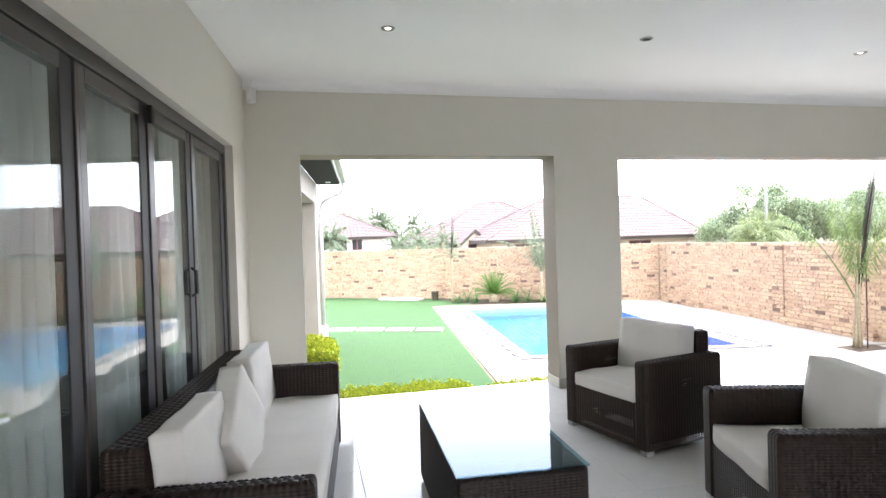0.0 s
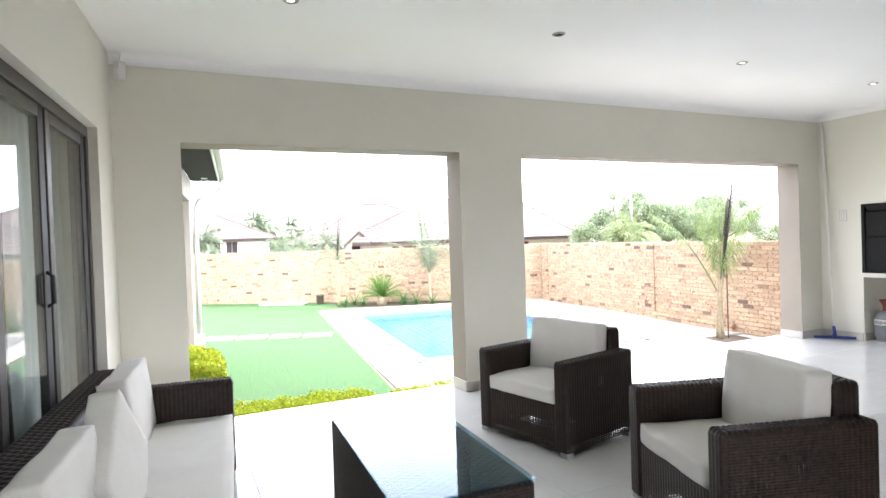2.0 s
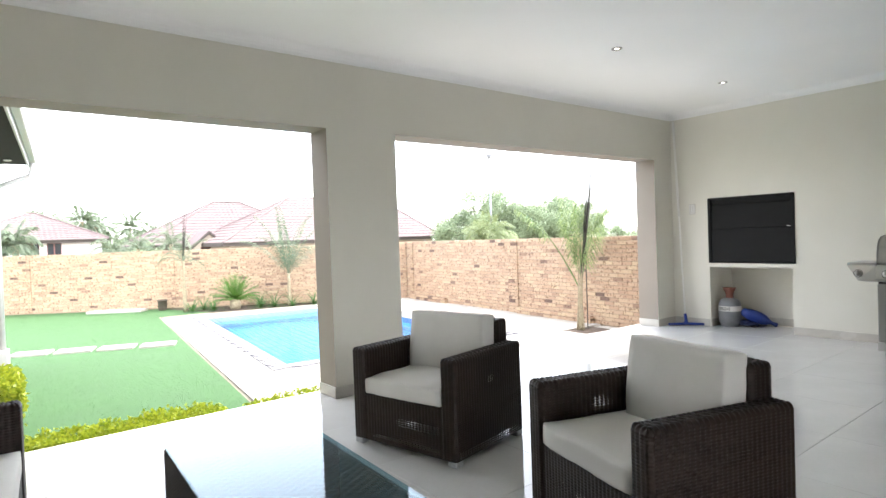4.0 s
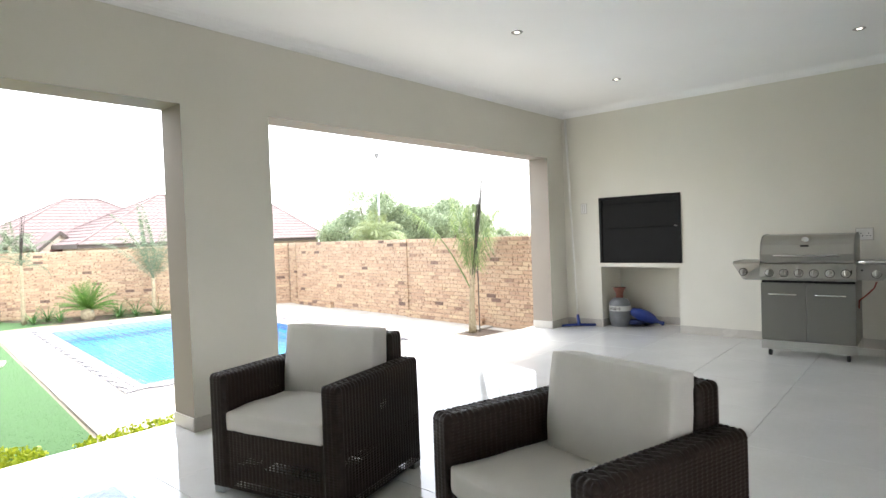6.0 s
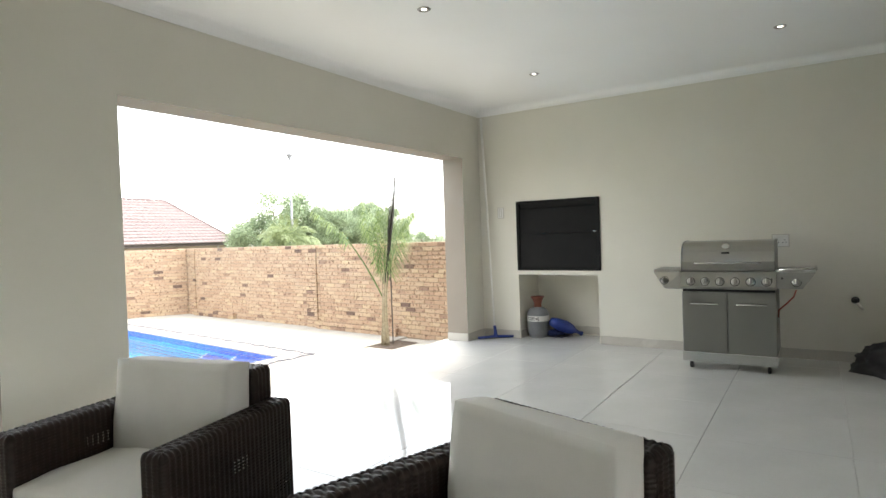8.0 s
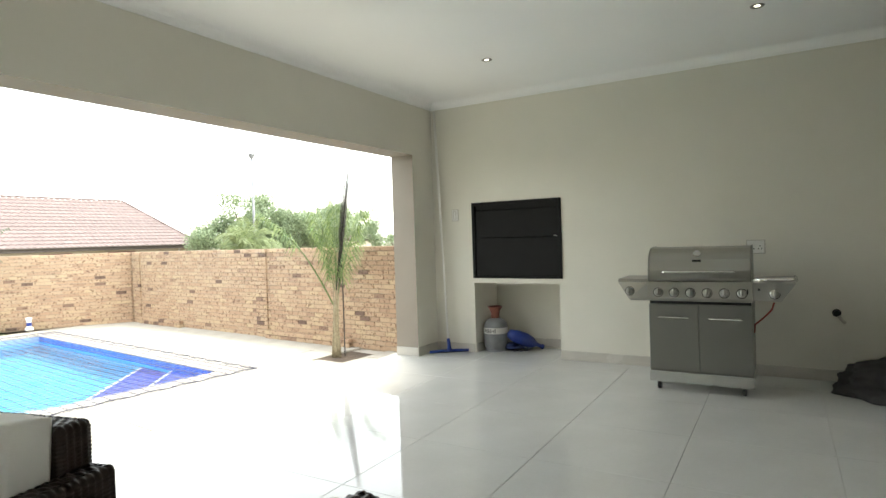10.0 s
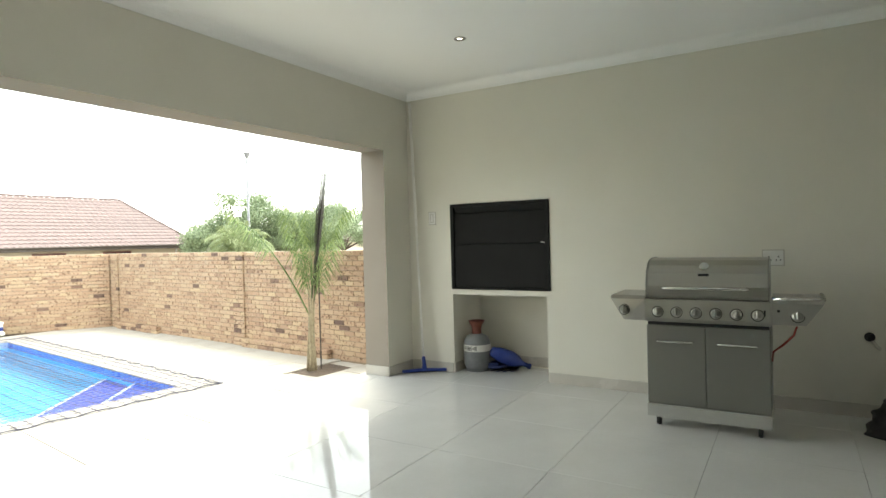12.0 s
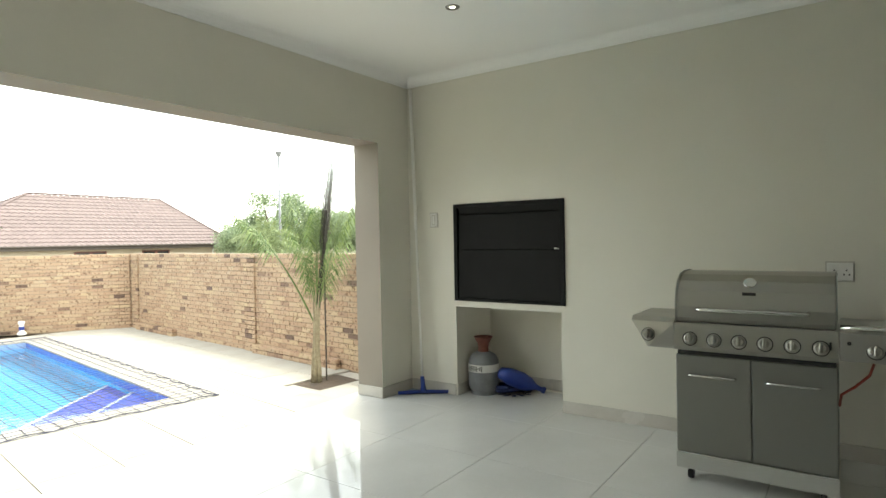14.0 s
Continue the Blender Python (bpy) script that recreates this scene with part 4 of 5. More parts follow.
place_cushion("back_cushion", S, 0.41, 0.66, 0.12, pose(-0.535, -1.83, 0.625, 0, -95, 0), "cream fabric back cushion upright against the sofa back", "cushion", "sofa back cushions", 24)
place_cushion("back_cushion", S, 0.40, 0.52, 0.12, pose(-0.455, -1.36, 0.6, 0, -104, 0) @ pose(0, 0, 0, 0, 0, -33) @ pose(0, 0, 0, -5, 0, 0), "cream fabric back cushion slumped askew on the sofa", "cushion", "sofa back cushions", 23)

# coffee table
T = pose(0.659, 3.248, 0, 0, 0, -3.1)
table = thing("coffee_table", T, "low wicker coffee table with dark tinted glass top", "table")
wicker_shell("base", -0.3, 0.3, -0.63, 0.63, 0.03, 0.492, table, r=0.014)
part("glass_top", box(-0.305, 0.305, -0.635, 0.635, 0.495, 0.503, 0.002), M_TABLEGLASS, table, "dark tinted glass top")
for x in (-0.25, 0.25):
    for y in (-0.58, 0.58):
        part("foot", box(x - 0.03, x + 0.03, y - 0.03, y + 0.03, 0, 0.04, 0.005), M_STEELPOST, table, "silver foot cap")

# ---------------------------------------------------------------- garden
POOL = pose(3.42, 9.74, 0, 0, 0, -6.7)      # near left inner corner; x across, y along
PW, PL = 3.87, 7.0
def pl(x, y, z=0.0):
    return POOL @ Vector((x, y, z))


# one ground sheet with the pool's hole in it
R = 400.0
inner = [pl(-0.12, -0.12), pl(PW + 0.12, -0.12), pl(PW + 0.12, PL + 0.12), pl(-0.12, PL + 0.12)]
outer = [Vector((-R, -R, 0)), Vector((R, -R, 0)), Vector((R, R, 0)), Vector((-R, R, 0))]
vs = [(p.x, p.y, GROUND - 0.03) for p in inner + outer]
slab("ground", vs, [(i, (i + 1) % 4, 4 + (i + 1) % 4, 4 + i) for i in range(4)], M_EARTH, "dry open ground", "ground")
LZ = GROUND - 0.027
slab("lawn", [(-3.2, 5.95, LZ), (2.0, 5.95, LZ), (3.47, 18.4, LZ), (-3.2, 18.4, LZ), (7.6, 18.1, LZ), (3.1, 21.35, LZ), (-3.2, 25.8, LZ)], [(0, 1, 2, 3), (3, 2, 4, 5, 6)], M_LAWN, "short green mown lawn", "lawn")

# basin
bm = bmesh.new()
def quad(bm, *ps):
    return bm.faces.new([bm.verts.new(p) for p in ps])
DEEP = GROUND - 1.35
cs = [(0, 0), (PW, 0), (PW, PL), (0, PL)]
quad(bm, *[(x, y, DEEP) for x, y in cs])
for (a, b), (c, d) in zip(cs, cs[1:] + cs[:1]):
    quad(bm, (a, b, DEEP), (c, d, DEEP), (c, d, GROUND - 0.25), (a, b, GROUND - 0.25))
o = mesh_object("pool_basin", bm, M_POOL)
o.matrix_basis = POOL
structure(o, "light blue plastered swimming pool basin", "pool")
band = bmesh.new()
for (a, b), (c, d) in zip(cs, cs[1:] + cs[:1]):
    quad(band, (a, b, GROUND - 0.25), (c, d, GROUND - 0.25), (c, d, GROUND - 0.02), (a, b, GROUND - 0.02))
o2 = part("tile_band", band, M_MOSAIC, o, "blue mosaic waterline band")
# corner steps
for k, (r, z) in enumerate(((2.3, -0.5), (1.3, -0.26))):
    part("step", prism([(PW, 0), (PW - r, 0), (PW, r)], "z", DEEP, GROUND + z), M_POOLSTEP, o, "deep blue tiled corner step")
    part("step_edge", tube([(PW - r, 0.01, GROUND + z), (PW - 0.01, r, GROUND + z)], 0.03, 6), M_PLASTIC, o, "pale step edge")
bm = bmesh.new()
quad(bm, *[(x, y, GROUND - 0.11) for x, y in cs])
wt = mesh_object("water", bm, M_WATER)
wt.matrix_basis = POOL
wt.visible_shadow = False
structure(wt, "clear blue pool water", "water")

# safety net over the pool
net = thing("pool_net", POOL, "dark cord safety net stretched over the pool", "pool net")
bm = bmesh.new()
x0, x1, y0, y1, zt = -0.3, PW + 0.42, -0.42, PL + 0.3, GROUND + 0.012
step = 0.16
nx, ny = round((x1 - x0) / step), round((y1 - y0) / step)
random.seed(3)
def sag(x, y):
    inside = max(0.0, min(x, PW - x, y, PL - y))
    return zt - min(0.05, inside * 0.12)
def strip(bm, pts, r):
    for p, q in zip(pts, pts[1:]):
        d = (Vector(q) - Vector(p)).normalized()
        s = Vector((-d.y, d.x, 0)) * r
        u = Vector((0, 0, r))
        a = [bm.verts.new(Vector(p) + k) for k in (s, u, -s)]
        b = [bm.verts.new(Vector(q) + k) for k in (s, u, -s)]
        bm.faces.new((a[0], a[1], b[1], b[0]))
        bm.faces.new((a[1], a[2], b[2], b[1]))
for i in range(nx + 1):
    x = x0 + (x1 - x0) * i / nx
    strip(bm, [(x + random.uniform(-.01, .01), y0 + (y1 - y0) * j / 24, sag(x, y0 + (y1 - y0) * j / 24)) for j in range(25)], 0.0055)
for j in range(ny + 1):
    y = y0 + (y1 - y0) * j / ny
    strip(bm, [(x0 + (x1 - x0) * i / 16, y + random.uniform(-.01, .01), sag(x0 + (x1 - x0) * i / 16, y)) for i in range(17)], 0.0055)
part("mesh", bm, M_NET, net)
def scallop(p, q, n):
    out = []
    for i in range(n * 8 + 1):
        t = i / (n * 8)
        v = Vector(p).lerp(Vector(q), t)
        d = (Vector(q) - Vector(p)).normalized()
        s = Vector((d.y, -d.x, 0))
        out.append(v - s * 0.07 * abs(math.sin(t * n * math.pi)) + Vector((0, 0, 0.004)))
    return out
loop = scallop((x0, y0, zt), (x1, y0, zt), 10) + scallop((x1, y0, zt), (x1, y1, zt), 16) + scallop((x1, y1, zt), (x0, y1, zt), 10) + scallop((x0, y1, zt), (x0, y0, zt), 16)
part("edge_rope", tube(loop, 0.007, 5), M_NET, net, "scalloped dark edge rope")


# boundary walls -------------------------------------------------
RW0, RW_ANG = Vector((9.36, 6.2, 0)), 5.6         # right boundary wall: start and lean from the y axis
RW_DIR = Vector((math.sin(radians(RW_ANG)), math.cos(radians(RW_ANG)), 0))
CORNER = Vector((10.33, 16.3, 0))
BW_END = Vector((-6.0, 27.83, 0))
BRICK_TOP = 1.27
COURSE, BL = 0.0805, 0.2335


def brick_wall(name, p, q, piers, label, single):
    """Courses of bricks in stretcher bond on a mortar core; returns the wall object. single: stretch (from, to) whose bricks are parts."""
    d = q - p
    length = d.length
    ang = math.degrees(math.atan2(d.y, d.x))
    wob = structure(mesh_object(name, box(0, length, 0.013, 0.21, GROUND - 0.06, BRICK_TOP - 0.004), M_MORTAR), label, "boundary wall")
    wob.matrix_basis = pose(p.x, p.y, 0, 0, 0, ang)
    n = round((BRICK_TOP - GROUND) / COURSE)
    hgt = (BRICK_TOP - GROUND) / n
    unit = bpy.data.meshes.new("brick")
    ub = box(0, BL - 0.005, 0, 0.1, 0, hgt - 0.014, 0.003)
    ub.to_mesh(unit)
    ub.free()
    unit.materials.append(M_BRICK)
    rest = []
    count = 0
    def add(x, y, z, wd):
        nonlocal count
        full = abs(wd - BL) < 0.001
        if full and single and single[0] < x < single[1] and count < 300:
            o = bpy.data.objects.new("brick", unit)
            scene.collection.objects.link(o)
            o.parent = wob
            o.location = (x, y, z)
            count += 1
        else:
            rest.append((x, y, z, wd))
    for c in range(n):
        z = GROUND + c * hgt + 0.003
        x = -(BL / 2) * (c % 2)
        while x < length:
            a, b = max(x, 0), min(x + BL, length)
            if b - a > 0.03:
                add(a, random.uniform(-0.003, 0.003), z, BL if b - a > BL - 0.001 else b - a)
            x += BL
        for px in piers:
            if c % 2:
                add(px, -0.035, z, BL)
                add(px + BL, -0.035, z, BL / 2)
            else:
                add(px, -0.035, z, BL / 2)
                add(px + BL / 2, -0.035, z, BL)
    vs, fs = [], []
    for x, y, z, wd in rest:
        k = len(vs)
        e = 0.004
        x0, x1, z0, z1, yb = x, x + wd - 0.005, z, z + hgt - 0.014, y + 0.1
        vs += [(x0, yb, z0), (x1, yb, z0), (x1, yb, z1), (x0, yb, z1), (x0, y + e, z0), (x1, y + e, z0), (x1, y + e, z1), (x0, y + e, z1),
               (x0 + e, y, z0 + e), (x1 - e, y, z0 + e), (x1 - e, y, z1 - e), (x0 + e, y, z1 - e)]
        fs += [(k + a, k + b, k + c2, k + d2) for a, b, c2, d2 in ((8, 9, 10, 11), (4, 5, 9, 8), (5, 6, 10, 9), (6, 7, 11, 10), (7, 4, 8, 11), (0, 1, 5, 4), (1, 2, 6, 5), (2, 3, 7, 6), (3, 0, 4, 7))]
    o = raw("bricks", vs, fs, M_BRICK, wob)
    tagged(o, kind="stuff")
    return wob


# local x of each wall runs so that local -y faces the garden
random.seed(8)
RWL = (CORNER - RW0).length
brick_wall("wall_boundary_right", CORNER, RW0, [RWL - 5.08, 0.05, RWL - 1.2], "straw and orange face-brick boundary wall with piers", (RWL - 4.6, RWL - 1.5))
brick_wall("wall_boundary_back", BW_END, CORNER, [19.6, 16.0, 12.42, 8.1], "straw and orange face-brick boundary wall with piers", None)
# low plinth courses at the foot of the right wall
d = RW0 - CORNER
plin = bmesh.new()
for a, b in ((0.42, 2.25), (RWL - 4.72, RWL - 2.5)):
    x = a
    while x < b:
        for c in range(2):
            box(x, x + BL - 0.008, -0.11, -0.006, GROUND + c * COURSE + 0.003, GROUND + (c + 1) * COURSE - 0.01, 0.004, bm=plin)
        x += BL
pb = mesh_object("trim", plin, M_BRICK)
pb.matrix_basis = pose(CORNER.x, CORNER.y, 0, 0, 0, math.degrees(math.atan2(d.y, d.x)))
structure(pb, "projecting brick footing at the wall", "brick footing")

# lawn blades ----------------------------------------------------
rng = np.random.default_rng(4)


def blades(name, pts, hmin, hmax, mat, label, cat, lean=0.6, width=0.004):
    n = len(pts)
    a = rng.uniform(0, math.tau, n)
    h = rng.uniform(hmin, hmax, n)
    dx, dy = np.cos(a), np.sin(a)
    l2 = rng.uniform(0, lean, n) * h
    p = np.asarray(pts)
    v = np.zeros((n, 3, 3))
    v[:, 0] = np.stack([p[:, 0] - dy * width, p[:, 1] + dx * width, p[:, 2]], 1)
    v[:, 1] = np.stack([p[:, 0] + dy * width, p[:, 1] - dx * width, p[:, 2]], 1)
    v[:, 2] = np.stack([p[:, 0] + dx * l2, p[:, 1] + dy * l2, p[:, 2] + h], 1)
    me = bpy.data.meshes.new(name)
    me.from_pydata(v.reshape(-1, 3).tolist(), [], np.arange(n * 3).reshape(-1, 3).tolist())
    me.materials.append(mat)
    return tagged(new(name, me), label, cat, kind="stuff")


def edge_x(y):
    """Left edge of the pool paving."""
    return 2.25 + 0.1175 * (y - 8.03)


pts = []
N = 150000
yy = 6.4 + (22.5 - 6.4) * rng.random(N) ** 1.3
xx = rng.uniform(-2.6, 3.6, N)
for x, y in zip(xx, yy):
    back = CORNER.y + 0.706 * (CORNER.x - x) - 0.4
    if y < back and (x < edge_x(y) - 0.02 or y > 17.9):
        if not (x < -0.42 + 0.04 * (y - 6) and y < 14.2):
            pts.append((x, y, GROUND - 0.03))
blades("grass", pts, 0.007, 0.014, M_GRASS, "short green lawn grass", "grass", 1.1, 0.003)

# stepping slabs across the lawn
for i in range(4):
    cx, cy = 0.42 + i * 0.66, 14.35 - i * 0.3
    o = mesh_object("stepping_slab", box(-0.31, 0.31, -0.22, 0.22, -0.06, 0.012, 0.008), M_PAVE)
    o.matrix_basis = pose(cx, cy, GROUND, 0, 0, -22 + 3 * (i % 2))
    tagged(o, "pale concrete stepping slab in the lawn", "paving slab", "lawn stepping slabs")
o = mesh_object("concrete_slab", box(-0.8, 0.8, -0.25, 0.25, -0.06, 0.04, 0.01), M_PAVE)
o.matrix_basis = pose(2.9, 21.0, GROUND, 0, 0, -35)
tagged(o, "pale concrete slab at the foot of the brick wall", "paving slab")
o = lathe([(0.1, 0), (0.12, 0.02), (0.13, 0.28), (0.145, 0.28), (0.145, 0.32), (0.12, 0.32), (0.11, 0.1)], 16)
o = mesh_object("plant_pot", o, M_WOOD, smooth=True)
o.matrix_basis = pose(4.0, 20.3, GROUND - 0.03)
tagged(o, "small dark brown pot by the brick wall", "pot")

# soil bed behind the pool
bed = [pl(0.4, PL + 1.6), pl(PW + 1.2, PL + 0.95), CORNER + Vector((-1.4, 0.6, 0)), Vector((4.1, 20.5, 0))]
slab("planting_bed", [(p.x, p.y, GROUND - 0.024) for p in bed], [(0, 1, 2, 3)], M_SOIL, "dark soil planting bed behind the pool", "soil")


# plants ---------------------------------------------------------
def frond(bm, base, direction, length, droop, leaflets, width, rib=0.008, start=0.12, lw=0.0085, sweep=0.75, hang=0.45):
    """An arching rib with two rows of narrow leaflets."""
    d = Vector(direction).normalized()
    p = Vector(base)
    pts = [p.copy()]
    n = 12
    for i in range(n):
        d = (d + Vector((0, 0, -droop / n * (0.4 + 1.6 * i / n)))).normalized()
        p = p + d * (length / n)
        pts.append(p.copy())
    tube(pts, rib, 4, bm, radii=[rib * (1.1 - i / (n + 1)) for i in range(n + 1)], cap=False)
    for k in range(leaflets):
        t = start + (1 - start) * k / leaflets
        f = t * n
        i = min(int(f), n - 1)
        c = pts[i].lerp(pts[i + 1], f - i)
        ax = (pts[i + 1] - pts[i]).normalized()
        side = ax.cross(Vector((0, 0, 1)))
        if side.length < 0.05:
            side = Vector((1, 0, 0))
        side.normalize()
        ll = width * (0.55 + 0.45 * math.sin(math.pi * min(1, t * 1.05))) * random.uniform(0.8, 1.1)
        for s in (-1, 1):
            dirn = (side * s + ax * sweep + Vector((0, 0, random.uniform(-0.35, 0.15)))).normalized()
            tip = c + dirn * ll + Vector((0, 0, -ll * hang))
            mid = c + dirn * ll * 0.5
            w = ax * lw * (length ** 0.5)
            bm.faces.new([bm.verts.new(q) for q in (c - w * 0.6, mid - w, tip, mid + w)])


def spread(n, tilt0, tilt1, twist=2.4):
    for i in range(n):
        a = i * twist + random.uniform(-0.25, 0.25)
        e = radians(tilt0 + (tilt1 - tilt0) * (i / max(1, n - 1)) + random.uniform(-6, 6))
        yield Vector((math.cos(a) * math.cos(e), math.sin(a) * math.cos(e), math.sin(e)))


def palm(name, m, trunk_h, trunk_r, n, flen, fw, tilt, droop, mat, label, seed, leaflets=34, spear=0.0, lean=(0, 0), lw=0.0085):
    random.seed(seed)
    t = thing(name, m, label, "palm tree")
    k = 9
    pts = [(lean[0] * (i / k) ** 1.5 + 0.01 * math.sin(i * 2.1), lean[1] * (i / k) ** 1.5, trunk_h * i / k) for i in range(k + 1)]
    rad = [trunk_r * (1.25 - 0.45 * i / k) * (1.08 if i % 2 else 0.96) for i in range(k + 1)]
    part("trunk", tube(pts, trunk_r, 10, radii=rad), M_BARK, t, smooth=True)
    bm = bmesh.new()
    top = Vector(pts[-1])
    for i, d in enumerate(spread(n, *tilt)):
        frond(bm, top - Vector((0, 0, 0.06 * (n - i) / n)), d, flen * random.uniform(0.8, 1.1), droop * random.uniform(0.7, 1.3), leaflets, fw, lw=lw)
    part("crown", bm, mat, t)
    if spear:
        sp = bmesh.new()
        for i in range(4):
            a = i * 1.6
            off = Vector((math.cos(a), math.sin(a), 0)) * 0.015
            frond(sp, top + off + Vector((0, 0, spear * 0.1)), Vector((0.08 + 0.03 * math.cos(a), 0.03 * math.sin(a), 1)), spear * random.uniform(0.72, 0.9), 0.02, 26, 0.07, 0.012, 0.3, lw, 2.2, 0.1)
        part("dead_spear", sp, M_DRY, t, "dry dark unopened spear leaf")
    return t


# slender palm in the paving, staked
PALM = pose(8.87, 8.35, GROUND - 0.07, 0, 0, 0)
pt = thing("garden_palm", PALM, "slender young palm with upright feathery fronds and dead central spear", "palm tree")
random.seed(41)
part("trunk", tube([(0, 0, 0), (0.0, 0, 0.18), (0.005, 0, 0.45), (0.012, -0.01, 0.8), (0.025, -0.035, 1.15)], 0.05, 10, radii=[0.06, 0.056, 0.04, 0.034, 0.024]), M_BARK, pt, smooth=True)
for i in range(7):
    a = i * 0.9
    u, v = math.cos(a), math.sin(a)
    part("leaf_base", tube([(0.06 * u, 0.06 * v, 0.0), (0.05 * u, 0.05 * v, 0.25), (0.036 * u + 0.005, 0.036 * v, 0.55), (0.034 * u + 0.012, 0.034 * v - 0.01, 0.85 + 0.06 * (i % 3)), (0.06 * u + 0.02, 0.06 * v - 0.03, 1.15 + 0.04 * i)], 0.02, 6, radii=[0.026, 0.022, 0.016, 0.013, 0.006]), M_BARK, pt, smooth=True)
for i, d in enumerate(spread(10, 76, 88)):
    bm = bmesh.new()
    frond(bm, Vector((0.02, -0.03, 0.98 + 0.02 * i)) + d * 0.05, d, random.uniform(1.05, 1.75), random.uniform(0.2, 1.0), 26, 0.36, 0.009, 0.14, 0.0085, 0.9, 1.05)
    part("frond", bm, M_PALM, pt)
bm = bmesh.new()
frond(bm, (0.0, 0.0, 0.86), Vector((-0.22, 0.4, 1.0)), 2.0, 0.8, 24, 0.36, 0.015, 0.55, 0.0085, 0.7, 0.8)
part("frond", bm, M_PALM, pt, "arching side frond with drooping leaflets")
bm = bmesh.new()
frond(bm, (0.02, -0.02, 1.05), Vector((0.1, -0.2, 1.0)), 1.7, 1.3, 24, 0.3, 0.01, 0.35, 0.0085, 0.8, 0.9)
part("frond", bm, M_PALM, pt, "frond arching over with hanging leaflets")
sp = bmesh.new()
tube([(0.03, -0.045, 1.1), (0.09, -0.16, 2.2), (0.15, -0.26, 3.2)], 0.012, 6, sp, radii=[0.02, 0.02, 0.006])
for i in range(5):
    a = i * 1.26
    off = Vector((math.cos(a), math.sin(a), 0)) * 0.02
    frond(sp, Vector((0.03, -0.045, 1.15)) + off, Vector((0.055 + 0.014 * math.cos(a), -0.1 + 0.014 * math.sin(a), 1)), (2.22, 2.0, 1.75, 2.1, 1.9)[i], 0.02, 34, 0.17, 0.009, 0.45, 0.0125, 1.0, -0.1)
part("dead_spear", sp, M_DRY, pt, "dry dark unopened spear leaf")
stk = mesh_object("plant_stake", tube([(0, 0, 0), (0, 0, 2.1)], 0.011, 8), M_TIMBER)
stk.matrix_basis = pose(8.99, 8.27, GROUND - 0.07)
tagged(stk, "thin dark wooden stake beside the palm", "stake")
soil = slab("soil_pit", [(8.55, 7.9, GROUND - 0.02), (9.25, 7.85, GROUND - 0.02), (9.4, 8.75, GROUND - 0.02), (8.6, 8.8, GROUND - 0.02)], [(0, 1, 2, 3)], M_SOIL, "dark square planting pit in the paving", "soil")

palm("thin_palm", pose(4.35, 19.1, GROUND - 0.03), 1.5, 0.045, 9, 0.95, 0.16, (30, 85), 1.9, M_PALMFAR, "thin sparse palm with drooping fronds by the wall", 51, 26, 1.45, lw=0.008)
palm("young_palm", pose(6.98, 17.75, GROUND - 0.03), 1.0, 0.05, 13, 2.15, 0.26, (56, 84), 1.25, M_PALMFAR, "young palm with arching grey-green fronds by the wall", 52, 34, lw=0.0095)
random.seed(60)
cy = thing("cycad", pose(5.6, 18.5, GROUND - 0.03), "squat bright green cycad in the planting bed", "cycad")
part("trunk", lathe([(0.14, 0), (0.17, 0.1), (0.15, 0.24), (0.08, 0.3)], 14), M_BARK, cy, smooth=True)
bm = bmesh.new()
for d in spread(52, 12, 82):
    frond(bm, (0, 0, 0.27), d, 0.8, 0.6, 26, 0.11)
part("crown", bm, leaf_mat("cycad_leaf", (0.04, 0.11, 0.015), (0.1, 0.2, 0.03)), cy)


def strappy(x, y, n, ln, seed):
    random.seed(seed)
    bm = bmesh.new()
    for d in spread(n, 15, 75):
        p = Vector((0, 0, 0))
        side = d.cross(Vector((0, 0, 1))).normalized() * 0.014
        prev = None
        for i in range(6):
            w = side * (1 - i / 5.5)
            a, b = bm.verts.new(p - w), bm.verts.new(p + w)
            if prev:
                bm.faces.new((prev[0], prev[1], b, a))
            prev = (a, b)
            d = (d + Vector((0, 0, -0.28))).normalized()
            p = p + d * ln / 5
    o = mesh_object("strap_plant", bm, M_STRAP)
    o.matrix_basis = pose(x, y, GROUND - 0.025)
    tagged(o, "clump of green strap-leaved plant in the bed", "plant", "bed plants")


for i, (x, y) in enumerate(((4.5, 18.9), (4.9, 19.2), (5.0, 18.6), (6.2, 18.1), (6.6, 18.0), (6.4, 18.6), (7.0, 17.6), (7.6, 17.4))):
    strappy(x, y, 52, 0.72, 70 + i)


